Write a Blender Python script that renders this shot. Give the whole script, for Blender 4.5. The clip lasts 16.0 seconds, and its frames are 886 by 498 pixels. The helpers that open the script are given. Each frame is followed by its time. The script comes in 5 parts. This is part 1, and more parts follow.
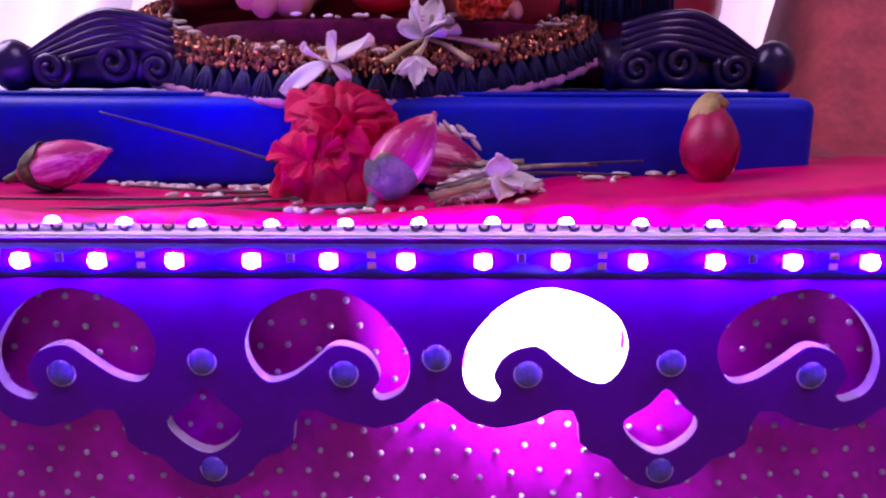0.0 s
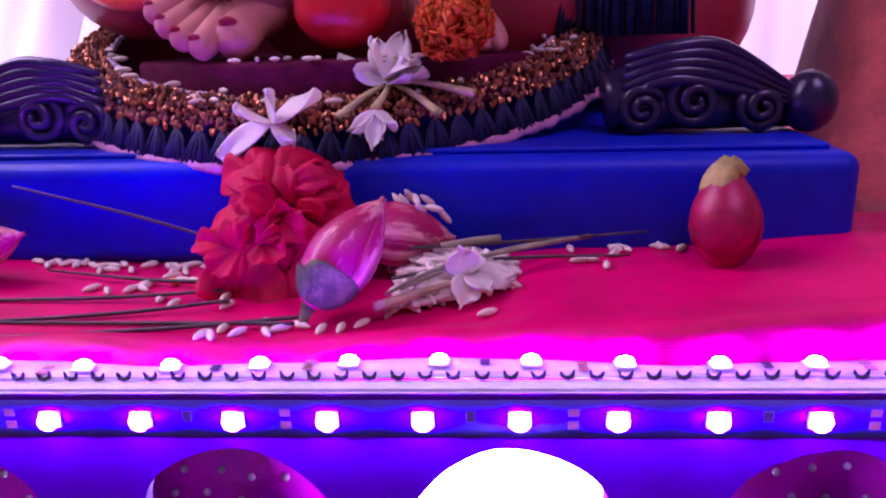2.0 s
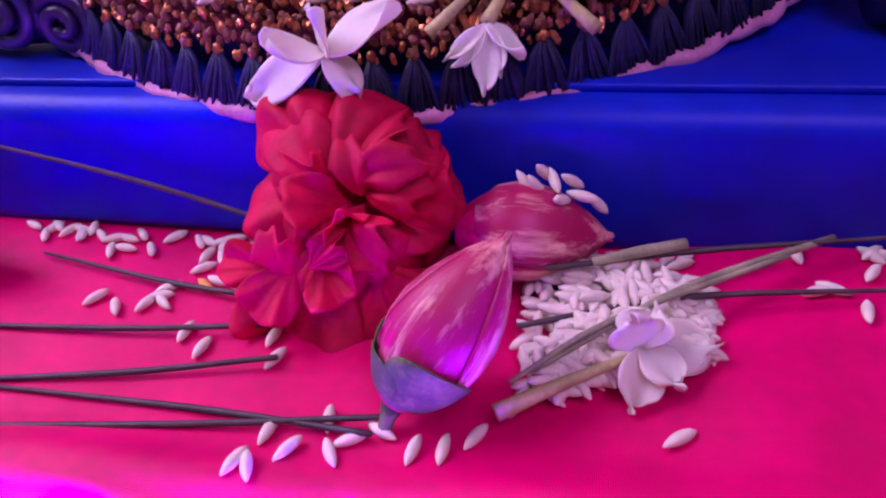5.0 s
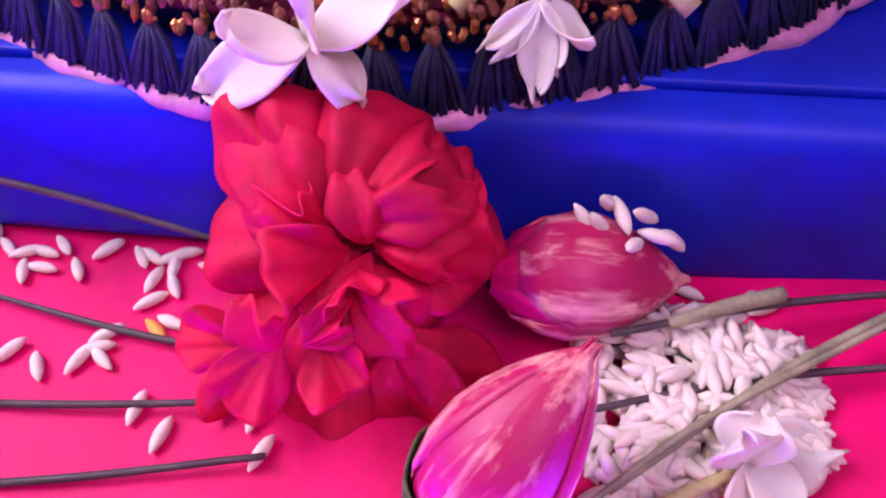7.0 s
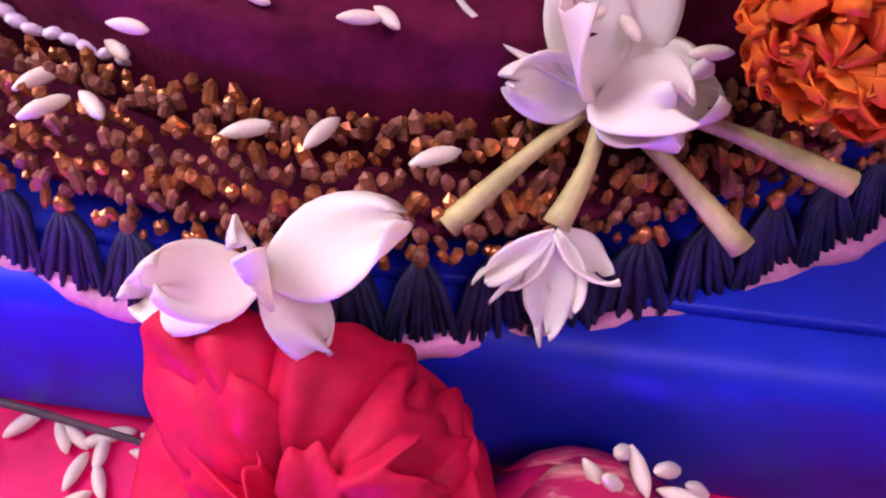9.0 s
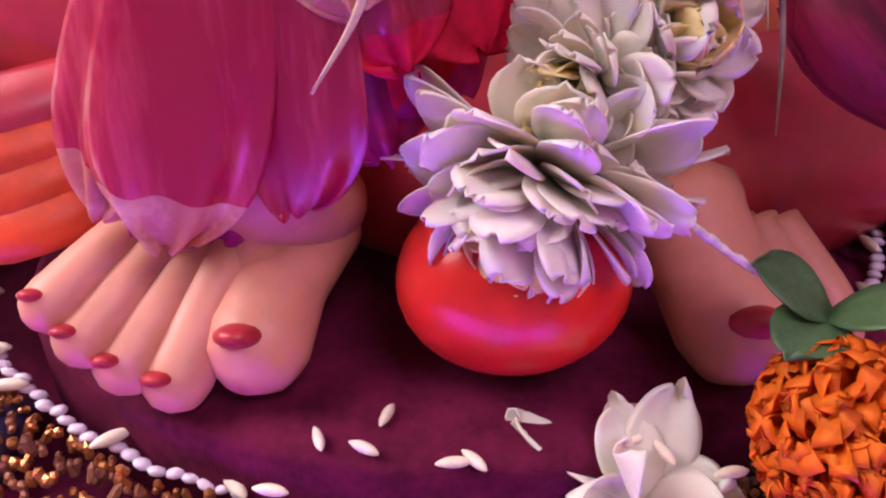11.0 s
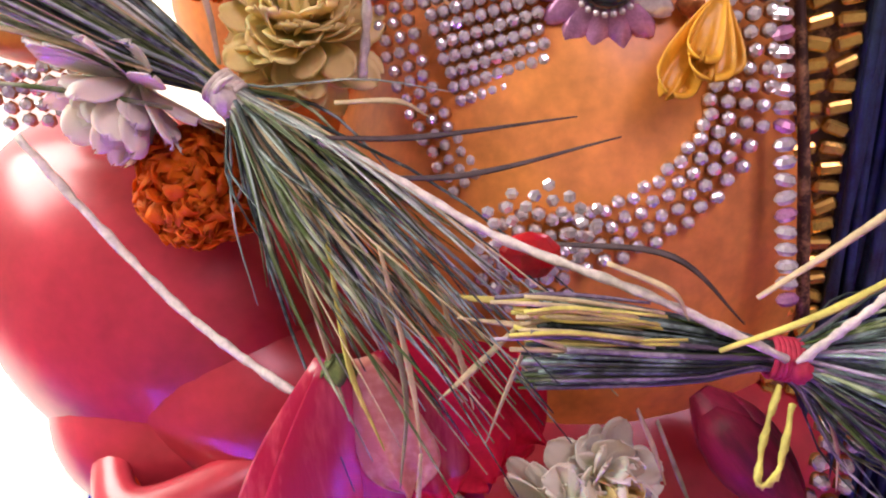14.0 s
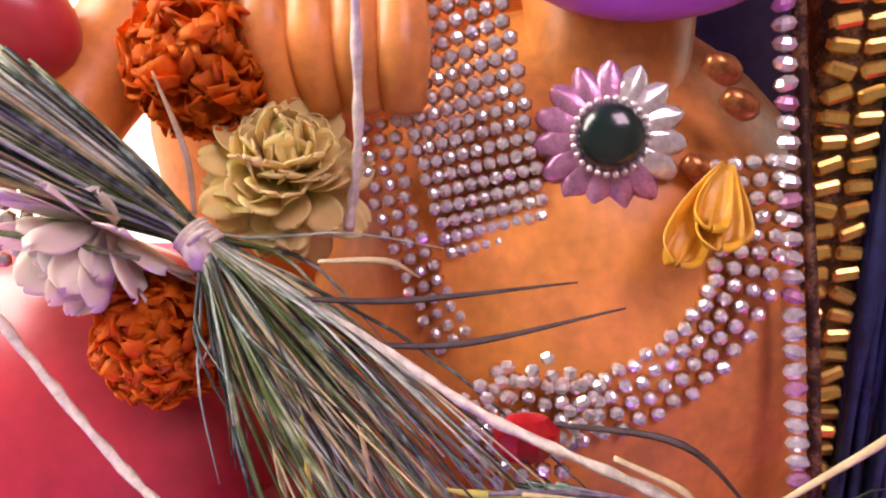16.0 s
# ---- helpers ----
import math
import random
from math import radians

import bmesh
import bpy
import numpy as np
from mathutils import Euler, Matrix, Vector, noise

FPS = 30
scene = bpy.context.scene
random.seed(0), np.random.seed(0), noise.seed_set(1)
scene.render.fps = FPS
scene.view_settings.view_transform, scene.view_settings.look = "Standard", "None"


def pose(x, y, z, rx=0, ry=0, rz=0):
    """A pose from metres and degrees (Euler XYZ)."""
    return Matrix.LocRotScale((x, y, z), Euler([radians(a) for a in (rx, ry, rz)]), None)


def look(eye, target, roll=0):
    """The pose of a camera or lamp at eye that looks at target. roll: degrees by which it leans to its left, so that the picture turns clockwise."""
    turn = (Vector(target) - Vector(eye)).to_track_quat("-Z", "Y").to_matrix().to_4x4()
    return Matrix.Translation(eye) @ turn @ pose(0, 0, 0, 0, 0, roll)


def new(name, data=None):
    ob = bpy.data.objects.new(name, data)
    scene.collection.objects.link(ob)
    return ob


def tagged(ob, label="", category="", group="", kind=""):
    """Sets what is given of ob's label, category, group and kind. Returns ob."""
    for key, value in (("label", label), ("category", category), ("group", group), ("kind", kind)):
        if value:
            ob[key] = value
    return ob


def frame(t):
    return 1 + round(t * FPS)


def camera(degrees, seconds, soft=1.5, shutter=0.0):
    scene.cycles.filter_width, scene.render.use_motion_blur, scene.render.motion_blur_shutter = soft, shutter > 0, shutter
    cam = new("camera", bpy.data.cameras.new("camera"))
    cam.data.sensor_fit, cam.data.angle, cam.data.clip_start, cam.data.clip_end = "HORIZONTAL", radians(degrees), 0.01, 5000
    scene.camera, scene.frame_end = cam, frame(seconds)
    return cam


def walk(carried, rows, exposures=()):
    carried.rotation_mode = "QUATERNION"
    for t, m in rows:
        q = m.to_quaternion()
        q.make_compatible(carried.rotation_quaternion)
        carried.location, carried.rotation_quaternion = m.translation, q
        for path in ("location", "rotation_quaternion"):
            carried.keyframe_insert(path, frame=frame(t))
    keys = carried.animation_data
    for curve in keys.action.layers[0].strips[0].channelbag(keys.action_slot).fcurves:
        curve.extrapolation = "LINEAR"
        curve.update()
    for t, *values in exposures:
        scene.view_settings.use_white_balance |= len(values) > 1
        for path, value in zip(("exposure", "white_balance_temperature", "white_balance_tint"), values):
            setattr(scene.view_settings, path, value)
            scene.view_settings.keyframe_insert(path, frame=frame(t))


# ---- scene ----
# Lengths in the code below are centimetres; CM turns them into metres.
CM = 0.01
cam = camera(62.0, 16.0, 2.1)
PATH = [
    (0, (0.837, -15.567, 3.702), (0.814, -5.805, 1.533), 0.11),
    (0.5, (1.428, -14.643, 4.472), (1.357, -4.835, 2.524), -0.37),
    (1, (1.735, -13.845, 4.887), (1.607, -4.026, 2.998), -0.76),
    (1.5, (2.217, -12.612, 5.756), (1.886, -2.861, 3.564), -1.27),
    (2, (2.830, -11.414, 6.405), (2.220, -1.838, 3.589), -1.76),
    (2.5, (3.632, -9.911, 6.965), (2.718, -0.627, 3.363), -2.55),
    (3, (4.463, -8.426, 7.542), (3.275, 0.542, 3.280), -3.23),
    (3.5, (3.998, -7.526, 7.900), (2.301, 1.096, 3.126), -4.63),
    (4, (3.390, -5.774, 8.169), (1.557, 2.604, 3.025), -4.97),
    (4.5, (2.370, -4.617, 8.326), (0.530, 3.580, 2.902), -5.25),
    (7, (-0.302, 0.010, 8.656), (-1.152, 6.784, 1.349), -2.56),
    (7.5, (-0.336, 0.852, 8.640), (-1.105, 7.572, 1.274), -0.82),
    (8, (-0.384, 1.708, 8.735), (-1.089, 8.316, 1.262), 0.24),
    (8.5, (-0.397, 2.851, 9.195), (-0.953, 9.222, 1.507), 1.30),
    (8.7, (-0.491, 3.180, 9.270), (-1.005, 9.559, 1.585), 1.63),
    (10.8, (-2.063, 2.840, 11.234), (-2.047, 9.412, 7.477), 0.28),
    (11, (-2.033, 2.888, 11.723), (-2.006, 9.501, 8.039), 0.02),
    (11.5, (-1.463, 3.043, 12.478), (-1.572, 9.815, 9.097), -0.50),
    (12, (-0.835, 3.280, 13.743), (-0.964, 10.112, 10.487), -1.27),
    (12.5, (0.490, 2.892, 14.415), (0.089, 9.761, 11.259), -1.04),
    (13, (1.059, 2.453, 15.340), (0.627, 9.350, 12.251), -1.22),
    (13.5, (0.081, 1.626, 16.908), (-0.493, 8.579, 13.973), -3.10),
    (14, (-1.273, 0.941, 18.462), (-1.855, 7.844, 15.406), -4.16),
    (14.5, (-3.464, 0.679, 19.651), (-3.925, 7.544, 16.495), -4.87),
    (15, (-2.663, 0.940, 19.737), (-3.139, 7.797, 16.567), -4.59),
    (15.5, (-2.026, 1.414, 19.107), (-2.343, 8.478, 16.403), -2.86),
    (16, (-1.570, 2.174, 19.222), (-1.836, 9.407, 17.001), -1.30),
]


def metres(v):
    return tuple(c * CM for c in v)


walk(cam, [(t, look(metres(eye), metres(target), roll)) for t, eye, target, roll in PATH],
     [(0, -1.35, 5300, 75), (3, -1.4, 5300, 85), (4.5, -1.35, 5300, 85), (7, -0.65, 5500, 55), (8.7, -0.6, 5700, 40), (11, -0.48, 6000, 22), (12.5, -0.15, 6100, 4), (13.5, -0.25, 6100, -2), (15.2, -0.85, 6500, 6), (16, -0.4, 6500, 6)])

# ---------------------------------------------------------------- light
world = bpy.data.worlds.new("world")
scene.world = world
world.use_nodes = True
world.node_tree.nodes["Background"].inputs[0].default_value = (1.0, 0.86, 0.78, 1)
world.node_tree.nodes["Background"].inputs[1].default_value = 0.11


def area_lamp(name, eye, target, size, watts, colour):
    data = bpy.data.lights.new(name, "AREA")
    data.size, data.energy, data.color = size * CM, watts, colour
    ob = new(name, data)
    ob.matrix_world = look(metres(eye), metres(target))
    return ob


area_lamp("window_light", (-58, 14, 62), (-4, 16, 10), 50, 16.0, (1.0, 0.87, 0.8))
# Unseen fill added from front right, its pink standing for violet room bounce.
area_lamp("front_fill", (34, -46, 92), (0, 13, 8), 45, 8.5, (1.0, 0.66, 0.86))


# ---------------------------------------------------------------- materials
def material(name, colour, rough=0.5, metal=0.0, scale=300.0, vary=0.15, bump=0.0, second=None, grain=6.0,
             coat=0.0, sheen=0.0, sub=0.0, trans=0.0, emit=None, power=0.0, stretch=(1, 1, 1), ior=1.45):
    m = bpy.data.materials.new(name)
    m.use_nodes = True
    nt = m.node_tree
    b = nt.nodes["Principled BSDF"]
    tc = nt.nodes.new("ShaderNodeTexCoord")
    mp = nt.nodes.new("ShaderNodeMapping")
    mp.inputs["Scale"].default_value = stretch
    nt.links.new(tc.outputs["Object"], mp.inputs["Vector"])
    n1 = nt.nodes.new("ShaderNodeTexNoise")
    n1.inputs["Scale"].default_value, n1.inputs["Detail"].default_value = scale, 6
    nt.links.new(mp.outputs["Vector"], n1.inputs["Vector"])
    n2 = nt.nodes.new("ShaderNodeTexNoise")
    n2.inputs["Scale"].default_value, n2.inputs["Detail"].default_value = scale * grain, 3
    nt.links.new(mp.outputs["Vector"], n2.inputs["Vector"])
    add = nt.nodes.new("ShaderNodeMath")
    add.operation = "MULTIPLY_ADD"
    nt.links.new(n2.outputs["Fac"], add.inputs[0])
    add.inputs[1].default_value = 0.4
    nt.links.new(n1.outputs["Fac"], add.inputs[2])
    ramp = nt.nodes.new("ShaderNodeValToRGB")
    lo = tuple(max(0.0, c * (1 - vary)) for c in colour)
    hi = second or tuple(min(1.0, c * (1 + vary)) for c in colour)
    ramp.color_ramp.elements[0].position, ramp.color_ramp.elements[0].color = 0.66 if second else 0.5, (*lo, 1)
    ramp.color_ramp.elements[1].position, ramp.color_ramp.elements[1].color = 0.95, (*hi, 1)
    nt.links.new(add.outputs[0], ramp.inputs["Fac"])
    nt.links.new(ramp.outputs["Color"], b.inputs["Base Color"])
    b.inputs["Roughness"].default_value, b.inputs["Metallic"].default_value = rough, metal
    b.inputs["Coat Weight"].default_value, b.inputs["Sheen Weight"].default_value = coat, sheen
    b.inputs["IOR"].default_value, b.inputs["Coat Roughness"].default_value = ior, 0.22
    b.inputs["Transmission Weight"].default_value = trans
    if sub:
        b.inputs["Subsurface Weight"].default_value, b.inputs["Subsurface Scale"].default_value = sub, 0.002
        b.inputs["Subsurface Radius"].default_value = (1.0, 0.5, 0.4)
    if bump:
        bp = nt.nodes.new("ShaderNodeBump")
        bp.inputs["Strength"].default_value, bp.inputs["Distance"].default_value = bump, 0.0004
        nt.links.new(add.outputs[0], bp.inputs["Height"])
        nt.links.new(bp.outputs["Normal"], b.inputs["Normal"])
    if emit:
        b.inputs["Emission Color"].default_value, b.inputs["Emission Strength"].default_value = (*emit, 1), power
    return m


def weave(m, threads):
    """Fine cloth weave as bump, threads per metre."""
    nt = m.node_tree
    b = nt.nodes["Principled BSDF"]
    tc = nt.nodes.new("ShaderNodeTexCoord")
    waves = []
    for axis in ("X", "Y"):
        w = nt.nodes.new("ShaderNodeTexWave")
        w.bands_direction, w.inputs["Scale"].default_value, w.inputs["Distortion"].default_value = axis, threads, 0.4
        nt.links.new(tc.outputs["Object"], w.inputs["Vector"])
        waves.append(w)
    mul = nt.nodes.new("ShaderNodeMath")
    mul.operation = "MULTIPLY"
    nt.links.new(waves[0].outputs["Fac"], mul.inputs[0])
    nt.links.new(waves[1].outputs["Fac"], mul.inputs[1])
    bp = nt.nodes.new("ShaderNodeBump")
    bp.inputs["Strength"].default_value, bp.inputs["Distance"].default_value = 0.35, 0.0002
    nt.links.new(mul.outputs[0], bp.inputs["Height"])
    nt.links.new(bp.outputs["Normal"], b.inputs["Normal"])
    return m


def translucent(m, colour, share):
    """Light shining through a thin petal or leaf."""
    nt = m.node_tree
    b = nt.nodes["Principled BSDF"]
    out = nt.nodes["Material Output"]
    through_light = nt.nodes.new("ShaderNodeBsdfTranslucent")
    through_light.inputs["Color"].default_value = (*colour, 1)
    mix = nt.nodes.new("ShaderNodeMixShader")
    mix.inputs[0].default_value = share
    nt.links.new(b.outputs[0], mix.inputs[1])
    nt.links.new(through_light.outputs[0], mix.inputs[2])
    nt.links.new(mix.outputs[0], out.inputs["Surface"])


M = {
    "cloth": weave(material("red_cloth", (0.74, 0.006, 0.12), 0.38, scale=60, vary=0.2, ior=1.3), 1150),
    "base": material("blue_paint", (0.012, 0.026, 0.44), 0.42, scale=25, vary=0.3, bump=0.1, ior=1.3),
    "carved": material("dark_lacquer", (0.02, 0.012, 0.05), 0.3, scale=120, vary=0.5, bump=0.25, coat=0.3),
    "panel": material("purple_foam", (0.17, 0.008, 0.36), 0.6, scale=80, vary=0.15, bump=0.08),
    "white_edge": material("white_foam", (0.8, 0.78, 0.8), 0.7, scale=200, vary=0.1, bump=0.2),
    "dotted": material("magenta_satin", (0.78, 0.025, 0.62), 0.36, scale=60, vary=0.25),
    "pearl": material("pearl", (0.7, 0.6, 0.72), 0.2, scale=400, vary=0.1, coat=0.6),
    "strip": material("strip_white", (0.72, 0.68, 0.72), 0.45, scale=90, vary=0.1),
    # White tape too; the violet of the LED light is put into its colour.
    "strip_led_tint": material("strip_led_tint", (0.09, 0.06, 0.5), 0.45, scale=90, vary=0.15),
    "strip_dark": material("strip_resistor", (0.05, 0.04, 0.05), 0.4),
    "copper": material("copper_pad", (0.6, 0.35, 0.2), 0.35, 0.6),
    "led": material("led_violet", (0.9, 0.8, 1.0), 0.4, emit=(0.31, 0.06, 1.0), power=1150.0),
    "ledcase": material("led_case", (0.8, 0.78, 0.8), 0.4),
    "crystal": material("crystal_stud", (0.12, 0.1, 0.3), 0.08, scale=300, vary=0.4, coat=1.0),
    "rose": material("rose_petal", (0.7, 0.008, 0.06), 0.65, scale=140, vary=0.3, bump=0.2, ior=1.35, sub=0.25),
    "bud": material("bud_petal", (0.62, 0.01, 0.12), 0.42, scale=170, vary=0.4, bump=0.6, sub=0.15, stretch=(1, 0.12, 1)),
    "bud_pale": material("bud_petal_pale", (0.6, 0.015, 0.12), 0.42, scale=260, vary=0.25, bump=0.6, second=(1.0, 0.55, 0.42), sub=0.15, stretch=(1, 0.1, 1)),
    "bud_dark": material("bud_petal_dark", (0.28, 0.01, 0.06), 0.5, scale=170, vary=0.5, bump=0.5, stretch=(1, 0.12, 1)),
    "bud_wine": material("bud_petal_wine", (0.4, 0.008, 0.06), 0.4, scale=170, vary=0.35, bump=0.3, sub=0.15, stretch=(1, 1, 0.12)),
    "sepal": material("sepal_green", (0.09, 0.13, 0.03), 0.7, scale=170, vary=0.4, bump=0.3, second=(0.18, 0.22, 0.06)),
    "sepal_yellow": material("sepal_yellow", (0.42, 0.36, 0.08), 0.55, scale=170, vary=0.4, bump=0.3),
    "white_petal": material("white_petal", (0.93, 0.88, 0.74), 0.5, scale=180, vary=0.05, bump=0.12, sub=0.35),
    "cream_petal": material("cream_petal", (0.95, 0.78, 0.34), 0.5, scale=180, vary=0.1, bump=0.15, sub=0.3),
    "stem": material("jasmine_stem", (0.5, 0.46, 0.17), 0.5, scale=200, vary=0.3, bump=0.2),
    "dark_stem": material("dark_stem", (0.07, 0.05, 0.05), 0.55, scale=250, vary=0.4),
    "grey_stem": material("grey_stem", (0.3, 0.29, 0.16), 0.55, scale=250, vary=0.35),
    "rice": material("rice", (0.76, 0.69, 0.54), 0.4, scale=350, vary=0.12, sub=0.2),
    "turmeric": material("turmeric_rice", (0.8, 0.4, 0.05), 0.5, scale=350, vary=0.15),
    "gold": material("gold_beads", (0.5, 0.2, 0.07), 0.3, 0.75, scale=500, vary=0.5),
    "brightgold": material("bright_gold", (0.9, 0.55, 0.14), 0.25, 0.85, scale=300, vary=0.3),
    "copperwire": material("gold_braid", (0.24, 0.09, 0.05), 0.5, 0.3, scale=400, vary=0.5, bump=0.6),
    "tassel": material("navy_tassel", (0.012, 0.016, 0.06), 0.6, scale=350, vary=0.6, bump=0.8, stretch=(3, 3, 0.3)),
    "pinktrim": material("pink_trim", (0.6, 0.25, 0.42), 0.55, scale=200, vary=0.3, bump=0.3),
    "seat": weave(material("maroon_velvet", (0.11, 0.008, 0.035), 0.85, scale=90, vary=0.4, ior=1.2), 900),
    "skin": material("painted_skin", (0.64, 0.28, 0.19), 0.45, scale=60, vary=0.12, bump=0.1, sub=0.1),
    "skin_gold": material("painted_gold_skin", (0.76, 0.3, 0.07), 0.4, scale=55, vary=0.28, bump=0.12, coat=0.15),
    "nail": material("red_nail_paint", (0.4, 0.03, 0.04), 0.35),
    "dhoti": material("orange_dhoti", (0.72, 0.08, 0.02), 0.4, scale=60, vary=0.25, coat=0.15),
    "pinkgloss": material("red_pink_gloss", (0.5, 0.04, 0.06), 0.33, scale=40, vary=0.25, coat=0.5),
    "redball": material("red_ball_paint", (0.68, 0.025, 0.012), 0.3, scale=60, vary=0.15, coat=0.3),
    "hibiscus": material("hibiscus_petal", (0.6, 0.015, 0.09), 0.26, scale=170, vary=0.3, bump=0.6, second=(0.76, 0.1, 0.16), coat=0.9, sub=0.2, stretch=(1, 1, 0.12)),
    "hib_pale": material("hibiscus_pale", (0.78, 0.3, 0.22), 0.38, scale=120, vary=0.3, bump=0.4, second=(0.9, 0.6, 0.45), sub=0.2),
    "magenta": material("magenta_petal", (0.5, 0.02, 0.24), 0.4, scale=120, vary=0.3, bump=0.3, sub=0.2),
    "marigold": material("marigold", (1.0, 0.21, 0.005), 0.6, scale=200, vary=0.3, bump=0.2, sub=0.2),
    "leaf": material("green_leaf", (0.06, 0.13, 0.05), 0.5, scale=140, vary=0.4, bump=0.3),
    # Pale tones of these three: colour variance plus blade highlights put into the colour.
    "durva": material("durva_grass", (0.17, 0.26, 0.07), 0.3, scale=60, vary=0.5, second=(0.75, 0.82, 0.55)),
    "durva_dark": material("durva_dark", (0.05, 0.085, 0.07), 0.34, scale=90, vary=0.6, second=(0.35, 0.5, 0.45)),
    "silver_glint_blade": material("silver_glint_blade", (0.4, 0.52, 0.45), 0.28, scale=70, vary=0.4, second=(0.85, 0.9, 0.8)),
    "lilac_blade": material("lilac_blade", (0.2, 0.15, 0.24), 0.4, scale=80, vary=0.5, second=(0.55, 0.47, 0.58)),
    "straw": material("straw_blade", (0.55, 0.45, 0.25), 0.5, scale=200, vary=0.3),
    "yellow_straw": material("yellow_straw", (0.6, 0.55, 0.12), 0.5, scale=200, vary=0.3),
    "string": material("white_string", (0.72, 0.66, 0.58), 0.6, scale=500, vary=0.25, bump=0.5),
    "thread": material("pink_thread", (0.45, 0.03, 0.07), 0.6, scale=500, vary=0.25),
    "rhinestone": material("rhinestone", (0.86, 0.82, 0.84), 0.12, 0.55, scale=700, vary=0.25, coat=0.6),
    "setting": material("gold_setting", (0.5, 0.22, 0.08), 0.35, 0.6, scale=300, vary=0.4),
    "blackgem": material("black_stone", (0.004, 0.02, 0.018), 0.06, coat=1.0),
    "redgem": material("red_stone", (0.45, 0.006, 0.012), 0.1, coat=1.0),
    "pinkmetal": material("pink_enamel", (0.6, 0.3, 0.5), 0.25, 0.5, scale=300, vary=0.35, bump=0.4),
    "purple": material("purple_paint", (0.55, 0.16, 0.55), 0.4, scale=60, vary=0.12),
    "yellow": material("yellow_satin", (0.8, 0.42, 0.04), 0.35, scale=90, vary=0.25, bump=0.2),
    "brown": material("brown_brocade", (0.16, 0.07, 0.045), 0.5, 0.2, scale=260, vary=0.7, bump=0.6, second=(0.45, 0.25, 0.12)),
    "navy": material("navy_fringe", (0.02, 0.035, 0.09), 0.55, scale=200, vary=0.6, bump=0.5),
    # Emission in the fabric stands in for daylight coming through it.
    "curtain": material("self_lit_curtain", (0.9, 0.85, 0.72), 0.8, scale=12, vary=0.12, emit=(1.0, 0.93, 0.84), power=1.3),
    "redcloth2": material("coral_cloth", (0.5, 0.08, 0.06), 0.6, scale=60, vary=0.4, bump=0.2, sheen=0.3),
    "diffuser": material("lit_diffuser", (0.9, 0.88, 0.9), 0.6, scale=90, vary=0.1, emit=(1.0, 0.86, 1.0), power=210.0),
    "plaster": material("plaster", (0.45, 0.38, 0.36), 0.85, scale=8, vary=0.12),
}


for key, tone, part_through in (("white_petal", (0.95, 0.88, 0.66), 0.25), ("cream_petal", (1.0, 0.82, 0.36), 0.28), ("marigold", (1.0, 0.2, 0.004), 0.45), ("rose", (0.85, 0.012, 0.06), 0.2),
                                ("hibiscus", (0.8, 0.03, 0.08), 0.3), ("hib_pale", (0.95, 0.45, 0.3), 0.3), ("magenta", (0.6, 0.02, 0.25), 0.3), ("durva", (0.2, 0.34, 0.06), 0.2)):
    translucent(M[key], tone, part_through)


# ---------------------------------------------------------------- mesh helpers
def thing(name, at, label, category, group="", kind=""):
    ob = new(name)
    ob.location = metres(at)
    ob.empty_display_size = 0.005
    return tagged(ob, label, category, group, kind)


def finish(name, bm, mats, smooth=True, solid=0.0):
    bmesh.ops.scale(bm, vec=(CM, CM, CM), verts=bm.verts)
    me = bpy.data.meshes.new(name)
    bm.to_mesh(me)
    bm.free()
    for m in mats if isinstance(mats, (list, tuple)) else [mats]:
        me.materials.append(m)
    if smooth:
        me.polygons.foreach_set("use_smooth", [True] * len(me.polygons))
    return me


def part(name, bm, mats, parent=None, label="", smooth=True, solid=0.0):
    """Links a bmesh, in the local centimetres of its parent, as one object."""
    ob = new(name, finish(name, bm, mats, smooth))
    if parent is not None:
        ob.parent = parent
    if solid:
        md = ob.modifiers.new("thickness", "SOLIDIFY")
        md.thickness, md.offset = solid * CM, 0
    if label:
        tagged(ob, label)
    return ob


def solo(name, bm, mats, label, category, group="", kind="", at=(0, 0, 0), smooth=True, solid=0.0):
    ob = part(name, bm, mats, None, "", smooth, solid)
    ob.location = metres(at)
    return tagged(ob, label, category, group, kind)


def V(*a):
    return Vector(a)


def curve_points(pts, n):
    """Catmull-Rom through pts, n steps in all."""
    p = [Vector(q) for q in pts]
    p = [2 * p[0] - p[1]] + p + [2 * p[-1] - p[-2]]
    out = []
    for i in range(n + 1):
        s = i / n * (len(p) - 3)
        k = min(int(s), len(p) - 4)
        f = s - k
        a, b, c, d = p[k:k + 4]
        out.append(0.5 * ((2 * b) + (c - a) * f + (2 * a - 5 * b + 4 * c - d) * f * f + (3 * b - a - 3 * c + d) * f ** 3))
    return out


